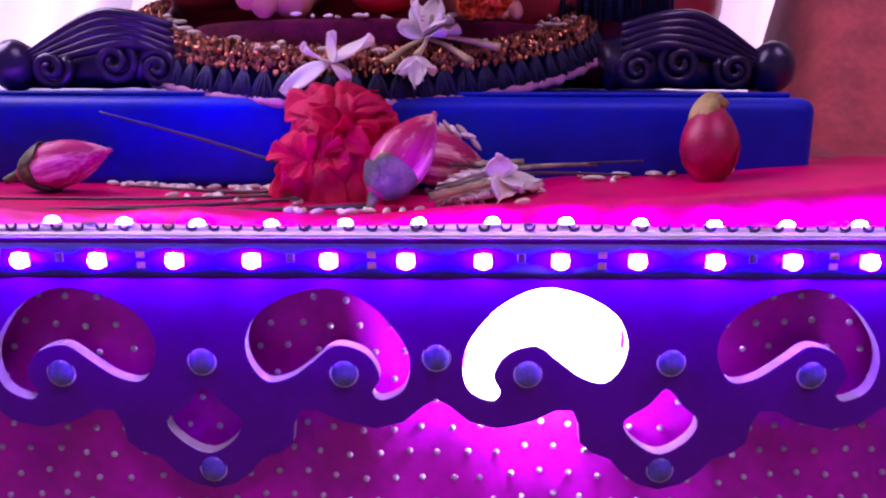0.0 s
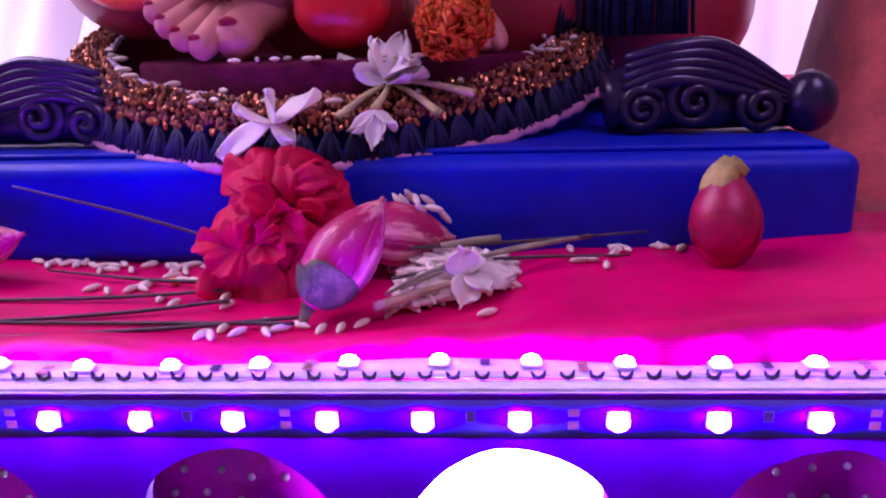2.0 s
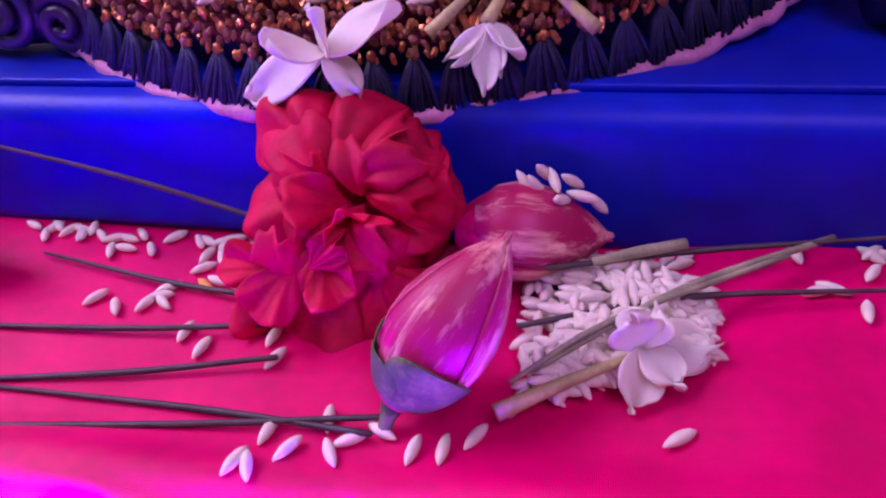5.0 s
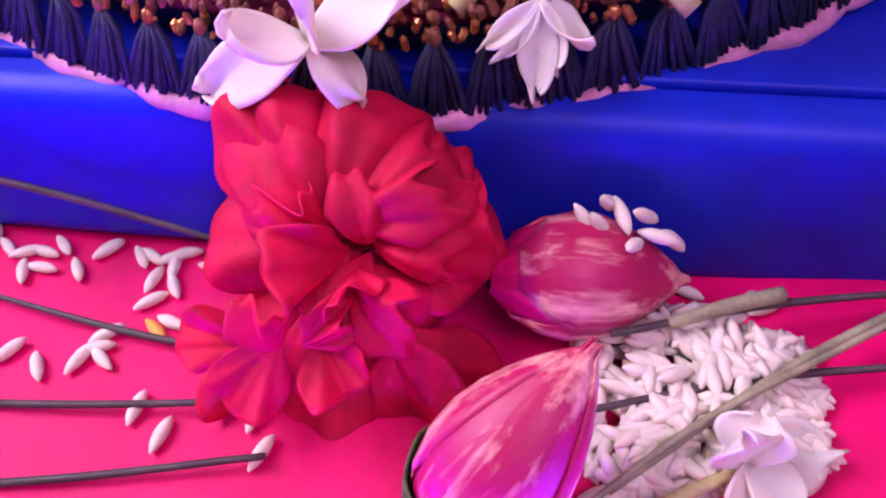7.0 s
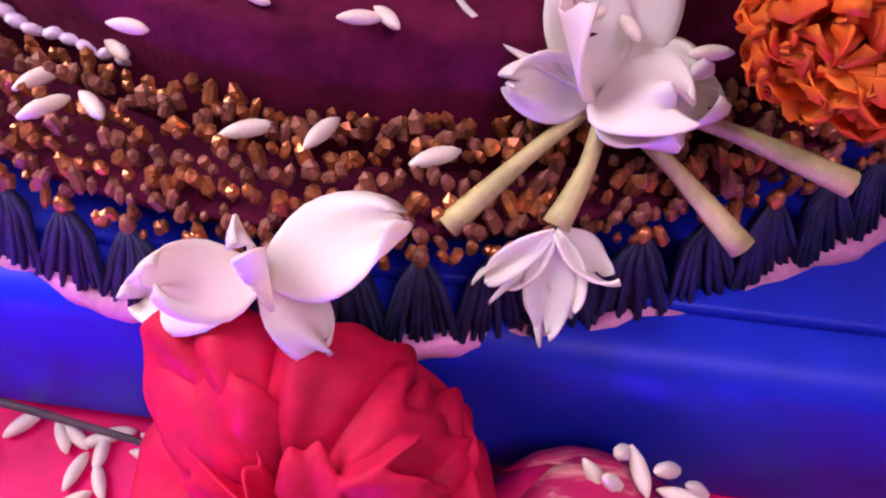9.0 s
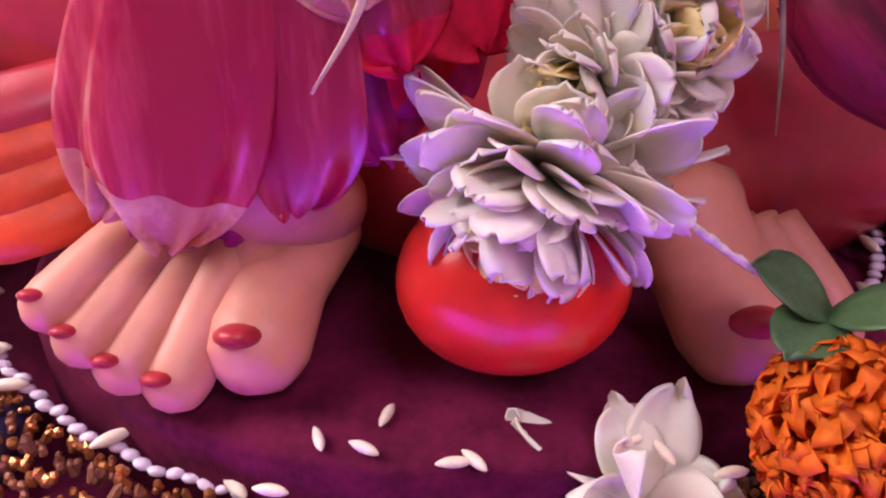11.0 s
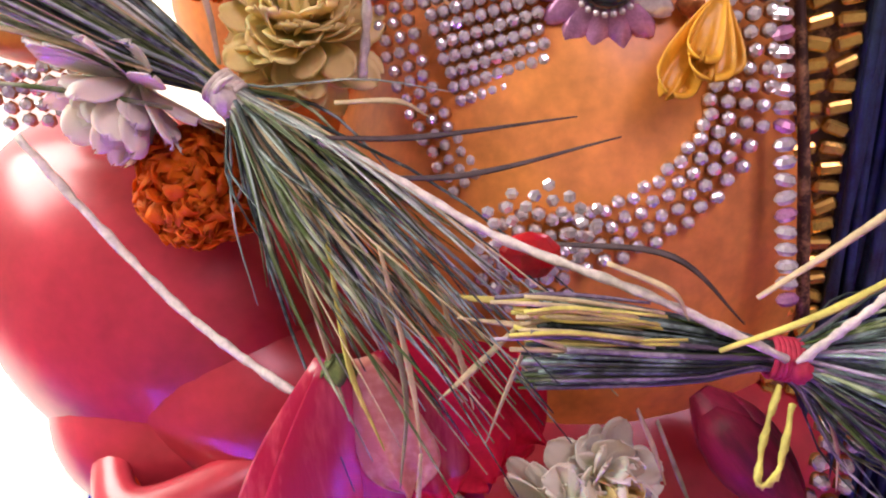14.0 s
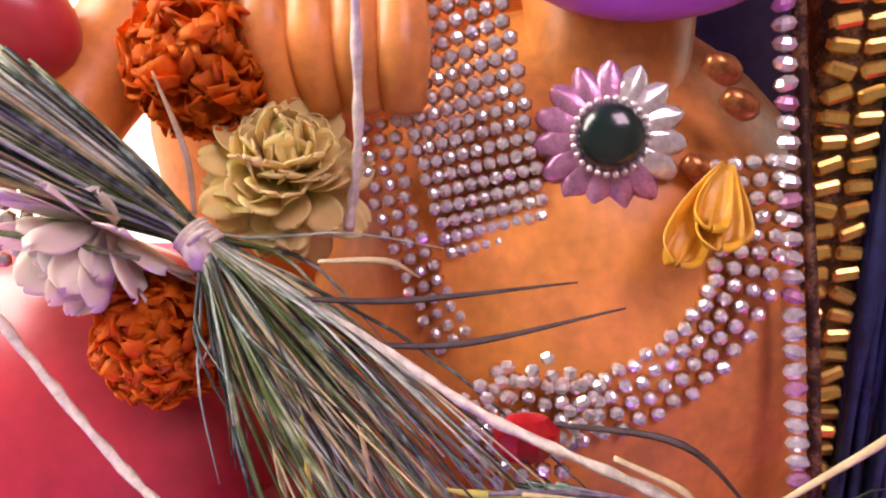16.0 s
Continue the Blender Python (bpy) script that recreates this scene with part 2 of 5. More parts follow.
def tube(bm, pts, radii, seg=8, steps=0, mat=0, flat=1.0, cap=True):
    """A tube swept through pts; radii is one number or a list spread along it."""
    path = curve_points(pts, steps) if steps else [Vector(p) for p in pts]
    n = len(path)
    rr = [radii] * n if isinstance(radii, (int, float)) else [float(np.interp(i / (n - 1), np.linspace(0, 1, len(radii)), radii)) for i in range(n)]
    rings = []
    side = None
    for i, p in enumerate(path):
        d = (path[min(i + 1, n - 1)] - path[max(i - 1, 0)]).normalized()
        if side is None:
            side = d.orthogonal().normalized()
        side = (side - d * side.dot(d)).normalized()
        up = d.cross(side)
        rings.append([bm.verts.new(p + rr[i] * (math.cos(a) * side + flat * math.sin(a) * up))
                      for a in (2 * math.pi * k / seg for k in range(seg))])
    for a, b in zip(rings, rings[1:]):
        for k in range(seg):
            bm.faces.new((a[k], a[(k + 1) % seg], b[(k + 1) % seg], b[k])).material_index = mat
    if cap:
        bm.faces.new(rings[0][::-1]).material_index = mat
        bm.faces.new(rings[-1]).material_index = mat


def blob(bm, c, r, turn=(0, 0, 0), seg=24, rough=0.0, freq=1.0, mat=0, power=1.0):
    """An ellipsoid with a little unevenness."""
    rot = Euler([radians(a) for a in turn]).to_matrix()
    c = Vector(c)
    rings = []
    nv = seg // 2
    for j in range(nv + 1):
        th = math.pi * j / nv
        ring = []
        for i in range(seg if 0 < j < nv else 1):
            ph = 2 * math.pi * i / seg
            d = Vector((math.sin(th) * math.cos(ph), math.sin(th) * math.sin(ph), math.cos(th)))
            k = 1 + rough * noise.noise(d * freq + c)
            ring.append(bm.verts.new(c + rot @ Vector((d.x * r[0] * k, d.y * r[1] * k, d.z * r[2] * k))))
        rings.append(ring)
    for a, b in zip(rings, rings[1:]):
        m = max(len(a), len(b))
        for i in range(m):
            q = [a[i % len(a)], b[i % len(b)], b[(i + 1) % len(b)], a[(i + 1) % len(a)]]
            q = list(dict.fromkeys(q))
            bm.faces.new(q).material_index = mat


def frame_of(at, along, up=(0, 0, 1), roll=0.0):
    """A matrix whose y axis runs along and whose z axis leans to up."""
    y = Vector(along).normalized()
    x = y.cross(Vector(up))
    x = x.normalized() if x.length > 1e-4 else y.orthogonal().normalized()
    z = x.cross(y)
    m = Matrix((x, y, z)).transposed().to_4x4()
    return Matrix.Translation(Vector(at)) @ m @ Matrix.Rotation(roll, 4, "Y")


def petal(bm, m, length, width, cup=0.3, curl=0.0, ruffle=0.0, waves=3.0, phase=0.0, nu=9, nv=9, mat=0, tip=0.7, root=0.25, notch=0.0, tipmat=None, frill=0.0, frills=5.0):
    """A petal that grows from m's origin along its y axis and cups up along z."""
    grid = []
    for i in range(nu + 1):
        u = math.sin(math.pi / 2 * i / nu)
        if u < tip:
            w = width * (root + (1 - root) * math.sin(math.pi / 2 * u / tip))
        else:
            w = width * math.sqrt(max(0.0, 1 - ((u - tip) / (1 - tip)) ** 2) * 0.97 + 0.03)
        row = []
        for j in range(nv + 1):
            v = 2 * j / nv - 1
            ang = curl * u
            y = length * u * (math.sin(ang) / ang if abs(ang) > 1e-3 else 1) * (1 - notch * (1 - abs(v)) * u ** 4)
            z = length * u * ((1 - math.cos(ang)) / ang if abs(ang) > 1e-3 else 0)
            z += cup * width * v * v * (0.4 + 0.6 * u)
            z += ruffle * u ** 2 * (math.sin(waves * math.pi * v + phase) + 0.5 * math.sin(2.3 * waves * v + 1.7 * phase)) * (0.35 + 0.65 * v * v + 0.4 * u)
            z += frill * u ** 5 * math.sin(frills * math.pi * v + 2.1 * phase) * (1 + 0.5 * math.sin(2.7 * v + phase))
            y += frill * 0.8 * u ** 5 * math.sin(frills * 0.8 * math.pi * v + phase)
            y += 0.5 * ruffle * u ** 3 * math.cos(waves * math.pi * v + phase)
            row.append(bm.verts.new(m @ Vector((v * w, y, z))))
        grid.append(row)
    for i in range(nu):
        for j in range(nv):
            f = bm.faces.new((grid[i][j], grid[i][j + 1], grid[i + 1][j + 1], grid[i + 1][j]))
            f.material_index = tipmat if tipmat is not None and i >= 0.64 * nu else mat


def fan_petal(bm, m, length, half, curl, ruffle, waves, phase, scallop=0.05):
    """A broad fan-shaped petal with a wavy, scalloped rim, along m's y axis."""
    nu, nv = 16, 36
    g = []
    for i in range(nu + 1):
        u = i / nu
        row = []
        for j in range(nv + 1):
            v = 2 * j / nv - 1
            a = half * v * (0.55 + 0.45 * u)
            r = length * u * (1 - 0.16 * v ** 2 - 0.34 * v ** 6 + scallop * math.sin(3.7 * waves * v + phase) + 0.5 * scallop * math.sin(9 * v + 2 * phase))
            bend = curl * u * u
            z = ruffle * (0.15 * u + 1.1 * u ** 3.5) * (math.sin(waves * math.pi * v + phase) + 0.45 * math.sin(2.4 * waves * v * math.pi + 1.9 * phase))
            row.append(bm.verts.new(m @ V(r * math.sin(a), r * math.cos(a) * math.cos(bend), r * math.cos(a) * math.sin(bend) + z)))
        g.append(row)
    for i in range(nu):
        for j in range(nv):
            bm.faces.new((g[i][j], g[i][j + 1], g[i + 1][j + 1], g[i + 1][j]))
    bmesh.ops.remove_doubles(bm, verts=g[0], dist=0.001)


def box(bm, lo, hi, bevel=0.0, mat=0, segs=3):
    r = bmesh.ops.create_cube(bm, size=1.0)
    for v in r["verts"]:
        v.co = Vector([lo[k] + (v.co[k] + 0.5) * (hi[k] - lo[k]) for k in range(3)])
    faces = {f for v in r["verts"] for f in v.link_faces}
    for f in faces:
        f.material_index = mat
    if bevel:
        edges = list({e for v in r["verts"] for e in v.link_edges})
        bmesh.ops.bevel(bm, geom=edges, offset=bevel, segments=segs, profile=0.5, affect="EDGES")


def sheet(bm, nu, nv, fn, mat=0):
    g = [[bm.verts.new(fn(i / nu, j / nv)) for j in range(nv + 1)] for i in range(nu + 1)]
    for i in range(nu):
        for j in range(nv):
            bm.faces.new((g[i][j], g[i + 1][j], g[i + 1][j + 1], g[i][j + 1])).material_index = mat


def bead_data(name, r, mat, seg=8):
    bm = bmesh.new()
    blob(bm, (0, 0, 0), (r, r, r), seg=seg)
    return finish(name, bm, mat)


def smooth01(a, b, x):
    t = min(1.0, max(0.0, (x - a) / (b - a)))
    return t * t * (3 - 2 * t)


# ---------------------------------------------------------------- room
def room():
    for name, lo, hi in (("floor", (-150, -150, -76), (150, 150, -74)), ("wall_north", (-150, 100, -74), (150, 104, 160)),
                         ("wall_south", (-150, -154, -74), (150, -150, 160)), ("wall_west", (-154, -150, -74), (-150, 104, 160)),
                         ("wall_east", (150, -150, -74), (154, 104, 160)), ("ceiling", (-150, -150, 160), (150, 104, 163))):
        bm = bmesh.new()
        box(bm, lo, hi)
        solo(name, bm, M["plaster"], "plain plastered " + ("floor" if name == "floor" else "ceiling" if name == "ceiling" else "wall") + " of the room", name.split("_")[0], kind="structure", smooth=False)
    # The pleats glow by themselves; nothing lights them from behind.
    bm = bmesh.new()

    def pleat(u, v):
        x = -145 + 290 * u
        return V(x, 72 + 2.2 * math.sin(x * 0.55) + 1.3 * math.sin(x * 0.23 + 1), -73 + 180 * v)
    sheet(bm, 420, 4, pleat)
    solo("curtain", bm, M["curtain"], "pale cream pleated curtain, its backlight put in as own glow", "curtain", kind="structure", solid=0.3)


room()


# ---------------------------------------------------------------- table, cloth and valance
def lie(x, y):
    """Height of the red cloth."""
    z = 0.52 + 0.46 * smooth01(0.5, 5.0, x) + 0.4 * smooth01(6.0, 13.0, x) + 0.12 * smooth01(-6, -11, x)
    z += 0.05 * math.sin(x * 1.1 + 0.4) * smooth01(3.5, 1.0, y)
    z += 0.035 * noise.noise(V(x * 0.45, y * 0.5, 0.3))
    z += 0.10 * math.exp(-((x - 2.6 - 0.5 * y) / 0.5) ** 2) * smooth01(4.0, 1.2, y)
    z += 0.10 * smooth01(2.2, 1.2, y) * smooth01(1.0, 6.0, x)
    z += 0.27 * math.exp(-((y - 1.75) / 0.5) ** 2) * (1 - 0.5 * smooth01(1, 4, x)) * (0.85 + 0.3 * math.sin(x * 0.9))
    return z


def table():
    t = thing("table", (0, 0, -74), "low table hidden under a red cloth", "table")
    bm = bmesh.new()
    box(bm, (-45, 2.2, 70), (45, 66, 74.15), 0.3)
    part("tabletop", bm, M["brown"], t)
    for x in (-40, 40):
        for y in (6, 62):
            bm = bmesh.new()
            box(bm, (x - 2, y - 2, 0), (x + 2, y + 2, 70), 0.2)
            part("leg", bm, M["brown"], t)


def cloth():
    bm = bmesh.new()

    def at(u, v):
        x = -46 + 92 * u
        edge = 1.05 + 0.1 * math.sin(x * 0.8) + 0.12 * noise.noise(V(x * 0.4, 0, 5))
        if v < 0.22:
            a = v / 0.22 * math.pi / 2
            top = lie(x, edge + 0.45)
            low = 0.4
            return V(x, edge + 0.45 * (1 - math.cos(a)), low + (top - low) * math.sin(a))
        w = (v - 0.22) / 0.78
        y = edge + 0.45 + 9 * w + 55 * w ** 6
        return V(x, y, lie(x, y))
    sheet(bm, 368, 70, at)
    solo("tablecloth", bm, M["cloth"], "bright red woven satin cloth with soft folds on the table", "tablecloth", solid=0.04)


ROW = (0.1, 726, 461)


def on_panel(px, py):
    """A place on the valance, x and z, from its pattern units."""
    return ROW[0] + (px - ROW[1]) * 0.0129, -(py - ROW[2]) * 0.0136


COMMA = [(435, 600), (460, 555), (520, 520), (590, 509), (655, 538), (702, 590), (722, 640), (712, 692), (672, 713),
         (655, 698), (668, 670), (655, 637), (630, 618), (590, 612), (550, 642), (510, 670), (468, 678), (440, 645)]
FAN = [(1180, 690), (1212, 722), (1242, 752), (1228, 790), (1180, 818), (1132, 795), (1108, 755), (1150, 722)]
HEM = [(0, 710), (25, 725), (60, 755), (110, 768), (170, 755), (215, 733), (245, 733), (258, 760), (262, 795), (285, 815),
       (320, 828), (345, 858), (375, 880), (414, 890)]
STUDS = [(769, 632), (605, 662), (931, 662), (1183, 640), (1183, 848)]
PERIOD = 828


def loops():
    """The valance's outline and holes, in pattern units."""
    holes = []
    for k in (-2, -1, 0, 1, 2):
        base = k * PERIOD
        holes.append([(x + base, y) for x, y in COMMA])
        holes.append([(1538 - x + base, y) for x, y in COMMA][::-1])
        holes.append([(x + base, y) for x, y in FAN])
    low = []
    for k in (-2, -1, 0, 1, 2):
        c = 769 + k * PERIOD
        low += [(c - dx, y) for dx, y in HEM[::-1]] + [(c + dx, y) for dx, y in HEM[1:-1]]
    return holes, low


def smooth_loop(pts, n=4):
    p = [Vector((*on_panel(*q), 0)) for q in pts]
    out = []
    for i in range(len(p)):
        a, b, c, d = p[i - 1], p[i], p[(i + 1) % len(p)], p[(i + 2) % len(p)]
        for k in range(n):
            f = k / n
            out.append(0.5 * ((2 * b) + (c - a) * f + (2 * a - 5 * b + 4 * c - d) * f * f + (3 * b - a - 3 * c + d) * f ** 3))
    return out


def outline_mesh(name, rings, depth):
    cu = bpy.data.curves.new(name, "CURVE")
    cu.dimensions, cu.fill_mode, cu.extrude = "2D", "BOTH", depth / 2
    for ring in rings:
        sp = cu.splines.new("POLY")
        sp.points.add(len(ring) - 1)
        sp.use_cyclic_u = True
        for q, pt in zip(ring, sp.points):
            pt.co = (q[0], q[1], 0, 1)
    tmp = bpy.data.objects.new(name, cu)
    scene.collection.objects.link(tmp)
    me = bpy.data.meshes.new_from_object(tmp.evaluated_get(bpy.context.evaluated_depsgraph_get()))
    bpy.data.objects.remove(tmp)
    bm = bmesh.new()
    bm.from_mesh(me)
    return bm


LEAN = radians(90 + 5.5)


def valance():
    t = thing("valance", (0, 0, 0), "purple foam-board valance with comma and fan cut-outs along the table edge", "valance")
    holes, low = loops()
    x0, x1 = on_panel(low[0][0], 0)[0], on_panel(low[-1][0], 0)[0]
    ring = [Vector((*on_panel(*q), 0)) for q in low] + [V(x1, 0.5, 0), V(x0, 0.5, 0)]
    bm = outline_mesh("valance_board", [ring] + [smooth_loop(h) for h in holes], 0.3)
    bmesh.ops.transform(bm, matrix=Matrix.Translation((0, 0.17, 0)) @ Matrix.Rotation(LEAN, 4, "X"), verts=bm.verts)
    bm.normal_update()
    for f in bm.faces:
        f.material_index = 0 if abs(f.normal.y) > 0.8 else 1
    part("board", bm, [M["panel"], M["white_edge"]], t, smooth=False)
    bm = bmesh.new()
    box(bm, (x0, 0.02, 0.5), (x1, 0.34, 0.545))
    part("top_edge", bm, M["white_edge"], t, "white foam edge of the board", smooth=False)
    bm = bmesh.new()
    blob(bm, (0, 0, 0), (0.3, 0.14, 0.32), seg=16)
    data = finish("stud", bm, M["crystal"])
    bm = bmesh.new()
    tube(bm, [(0.31 * math.cos(a), 0.02, 0.33 * math.sin(a)) for a in np.linspace(0, 2 * math.pi, 25)], 0.03, 6, cap=False)
    ring_data = finish("stud_rim", bm, M["pearl"])
    for k in (-1, 0, 1):
        for px, py in STUDS:
            x, z = on_panel(px + k * PERIOD, py)
            ob = new("stud", data)
            ob.parent, ob.location = t, metres((x, -0.1 * z + 0.0, z))
            ri = new("stud_rim", ring_data)
            ri.parent = ob


def dotted_skirt():
    t = thing("skirt_fabric", (0, 0, -4), "magenta satin skirt with raised pearl dots behind the valance", "fabric")

    def fall(x, z):
        return 1.15 + 0.18 * math.sin(x * 0.9 + 0.3 * z) + 0.1 * math.sin(x * 2.1 + 1.2) + 0.1 * noise.noise(V(x * 0.5, z * 0.5, 2))
    bm = bmesh.new()
    sheet(bm, 150, 40, lambda u, v: V(-19 + 38 * u, fall(-19 + 38 * u, -9 + 9.3 * v), -5 + 9.3 * v))
    part("satin", bm, M["dotted"], t)
    bm = bmesh.new()
    rnd = random.Random(4)
    for i in range(52):
        for j in range(13):
            x = -18.4 + 0.72 * i + 0.36 * (j % 2) + rnd.uniform(-0.05, 0.05)
            z = -8.4 + 0.66 * j + rnd.uniform(-0.05, 0.05)
            blob(bm, (x, fall(x, z) - 0.03, z + 4), (0.085, 0.07, 0.085), seg=8)
    tagged(part("pearl_dots", bm, M["pearl"], t, "small raised pearl dots"), kind="stuff")


def led_strip(name, label, place, x_first, count, facing_up):
    """place(x) gives y and z of the tape's middle."""
    t = thing(name, (0, 0, 0), label, "led strip")
    w = 0.36
    y_of, z_of = (lambda x: place(x)[0]), (lambda x: place(x)[1])
    bm = bmesh.new()
    if facing_up:
        sheet(bm, 160, 1, lambda u, v: V(-18 + 36 * u, y_of(-18 + 36 * u) + (v - 0.5) * 2 * w, z_of(-18 + 36 * u) - 0.05 * (1 - v)))
    else:
        sheet(bm, 160, 1, lambda u, v: V(-18 + 36 * u, y_of(-18 + 36 * u) - 0.1 * (v - 0.5) * 2 * w, z_of(-18 + 36 * u) + (v - 0.5) * 2 * w))
    # The front tape carries the LED light as a violet base colour.
    part("tape", bm, M["strip"] if facing_up else M["strip_led_tint"], t, solid=0.03)

    def chip(sx, sy, h, mat, nm, bev=0.02):
        b = bmesh.new()
        if facing_up:
            box(b, (-sx, -sy, 0.0), (sx, sy, h), bev, segs=1)
        else:
            box(b, (-sx, -h, -sy), (sx, 0.0, sy), bev, segs=1)
        return finish(nm, b, mat, smooth=False)
    case = chip(0.2, 0.16, 0.07, M["ledcase"], "led")
    dome = bmesh.new()
    blob(dome, (0, 0, 0.1) if facing_up else (0, -0.11, 0), (0.17, 0.15, 0.1) if facing_up else (0.19, 0.12, 0.18), seg=14)
    die = finish("emitter", dome, M["led"])
    res, pad = chip(0.09, 0.11, 0.04, M["strip_dark"], "resistor"), chip(0.09, 0.07, 0.02, M["copper"], "solder_pad", 0)
    for k in range(count):
        x = x_first + 1.6667 * k
        for nm, data, dx, dy in (("led", case, 0, 0), ("resistor", res, 0.83, 0.05), ("solder_pad", pad, -0.75, 0.12), ("solder_pad", pad, -0.75, -0.12)):
            if (nm == "resistor" and k % 3 != 1) or (nm == "solder_pad" and k % 3 != 0):
                continue
            ob = new(nm, data)
            ob.parent = t
            ob.location = metres((x + dx, y_of(x) + (dy if facing_up else -0.015), z_of(x) + (0.02 if facing_up else dy)))
            if nm == "led":
                em = new("emitter", die)
                em.parent = ob


def edge_chain():
    """Chain of small dark cup settings between the two strips."""
    t = thing("cup_chain", (0, 0, 0), "thin chain of dark metal cup settings along the board edge", "chain")
    bm = bmesh.new()
    tube(bm, [(-18 + 0.5 * k, 0.36 + 0.02 * math.sin(k), 0.6) for k in range(73)], 0.03, 6)
    part("wire", bm, M["strip"], t)
    bm = bmesh.new()
    for s in (-1, 1):
        tube(bm, [(s * 0.06, 0, -0.04), (s * 0.1, -0.02, 0.04), (s * 0.12, -0.03, 0.11)], [0.04, 0.035, 0.015], 6)
    tube(bm, [(-0.1, -0.02, 0.0), (0, -0.04, -0.03), (0.1, -0.02, 0.0)], 0.045, 6)
    data = finish("cup", bm, M["carved"])
    for k in range(72):
        x = -17.6 + 0.495 * k
        ob = new("cup", data)
        ob.parent = t
        ob.matrix_basis = pose(x * CM, 0.36 * CM, 0.62 * CM, 0, 8 * math.sin(k * 1.7), 6 * math.sin(k * 2.3))


table()
cloth()
valance()
dotted_skirt()
def niche_lamp():
    bm = bmesh.new()
    box(bm, (-1.75, -0.06, -1.5), (1.75, 0.06, 1.35), 0.05)
    solo("niche_lamp", bm, M["diffuser"], "small lit white diffuser behind a comma cut-out", "lamp", at=(3.15, 0.68, -2.05))


niche_lamp()
led_strip("led_strip", "white LED tape glowing violet on the valance face", lambda x: (-0.02, 0.0), -15.0, 20, False)
led_strip("led_strip", "white LED tape glowing violet lying along the cloth edge",
          lambda x: (0.85 + 0.06 * math.sin(x * 0.6 + 1), 0.55 + 0.03 * math.sin(x * 0.5)), -14.75, 20, True)
edge_chain()


# ---------------------------------------------------------------- blue plinth and its carving
def plinth():
    t = thing("plinth", (0, 14, 0.5), "glossy blue painted plinth with rounded edges standing on the cloth", "plinth")
    t.rotation_euler = (0, 0, radians(-2.2))
    bm = bmesh.new()
    box(bm, (-24, -6.9, 0.0), (12.2, 16, 2.85), 0.45, segs=5)
    part("block", bm, M["base"], t)
    bm = bmesh.new()
    box(bm, (-23.4, -6.2, 2.83), (11.6, 16, 3.0), 0.06)
    part("ledge", bm, M["base"], t)


def spiral(c, r0, r1, a0, turns, y, steps=26, lift=0.0):
    out = []
    for i in range(steps + 1):
        f = i / steps
        a = a0 + f * turns * 2 * math.pi
        r = r0 + (r1 - r0) * f
        out.append((c[0] + r * math.cos(a), y - lift * f, c[1] + r * math.sin(a)))
    return out


def carving(at, flip, length, label):
    t = thing("carved_ornament", at, label, "ornament", "carved scrolls on the plinth")
    s = -1 if flip else 1
    bm = bmesh.new()
    tube(bm, [(s * x, 0.7, z) for x, z in ((0, 0.9), (1.5, 1.1), (3.0, 0.95), (length, 0.6))], [0.9, 1.1, 0.95, 0.55], 12, 20, flat=0.8)
    part("back_block", bm, M["carved"], t)
    for k, (cx, cz, r) in enumerate(((0.9, 0.75, 0.62), (2.3, 0.95, 0.72), (length - 1.4, 0.75, 0.6))):
        bm = bmesh.new()
        tube(bm, [(s * x, y, z) for x, y, z in spiral((cx, cz), r, 0.08, 0.5 + k, 1.9, -0.2, lift=0.25)], [0.17, 0.15, 0.1], 8)
        part("scroll", bm, M["carved"], t)
    for k in range(5):
        bm = bmesh.new()
        z = 1.1 + 0.26 * k
        tube(bm, [(s * x, y, zz) for x, y, zz in ((0.4, -0.1, z), (1.6, -0.3, z + 0.45 - 0.05 * k), (3.0, -0.25, z + 0.25), (length - 0.3, 0.0, 0.75 + 0.1 * k))],
             [0.1, 0.2, 0.17, 0.06], 8, 18)
        part("leaf_rib", bm, M["carved"], t)
    bm = bmesh.new()
    blob(bm, (s * length, 0.1, 0.85), (0.75, 0.7, 0.85), rough=0.06, freq=2)
    part("knob", bm, M["carved"], t)
    return t


plinth()
carving((6.2, 9.6, 3.45), False, 5.5, "dark lacquered scroll carving with a round end knob")
carving((-7.6, 9.4, 3.45), True, 5.8, "dark lacquered scroll carving with curling volutes")


# ---------------------------------------------------------------- round seat with braid and tassels
SEAT = (-2.3, 15.0)


def seat_z(y):
    return 4.0 + 0.13 * (y - 7.7)


def rim_at(a, out=0.0, up=0.0):
    x, y = SEAT[0] + (8.7 + out) * math.cos(a), SEAT[1] + (7.2 + out) * math.sin(a)
    return V(x, y, 4.24 + 0.3 * (min(y, 16) - 7.7) + up)


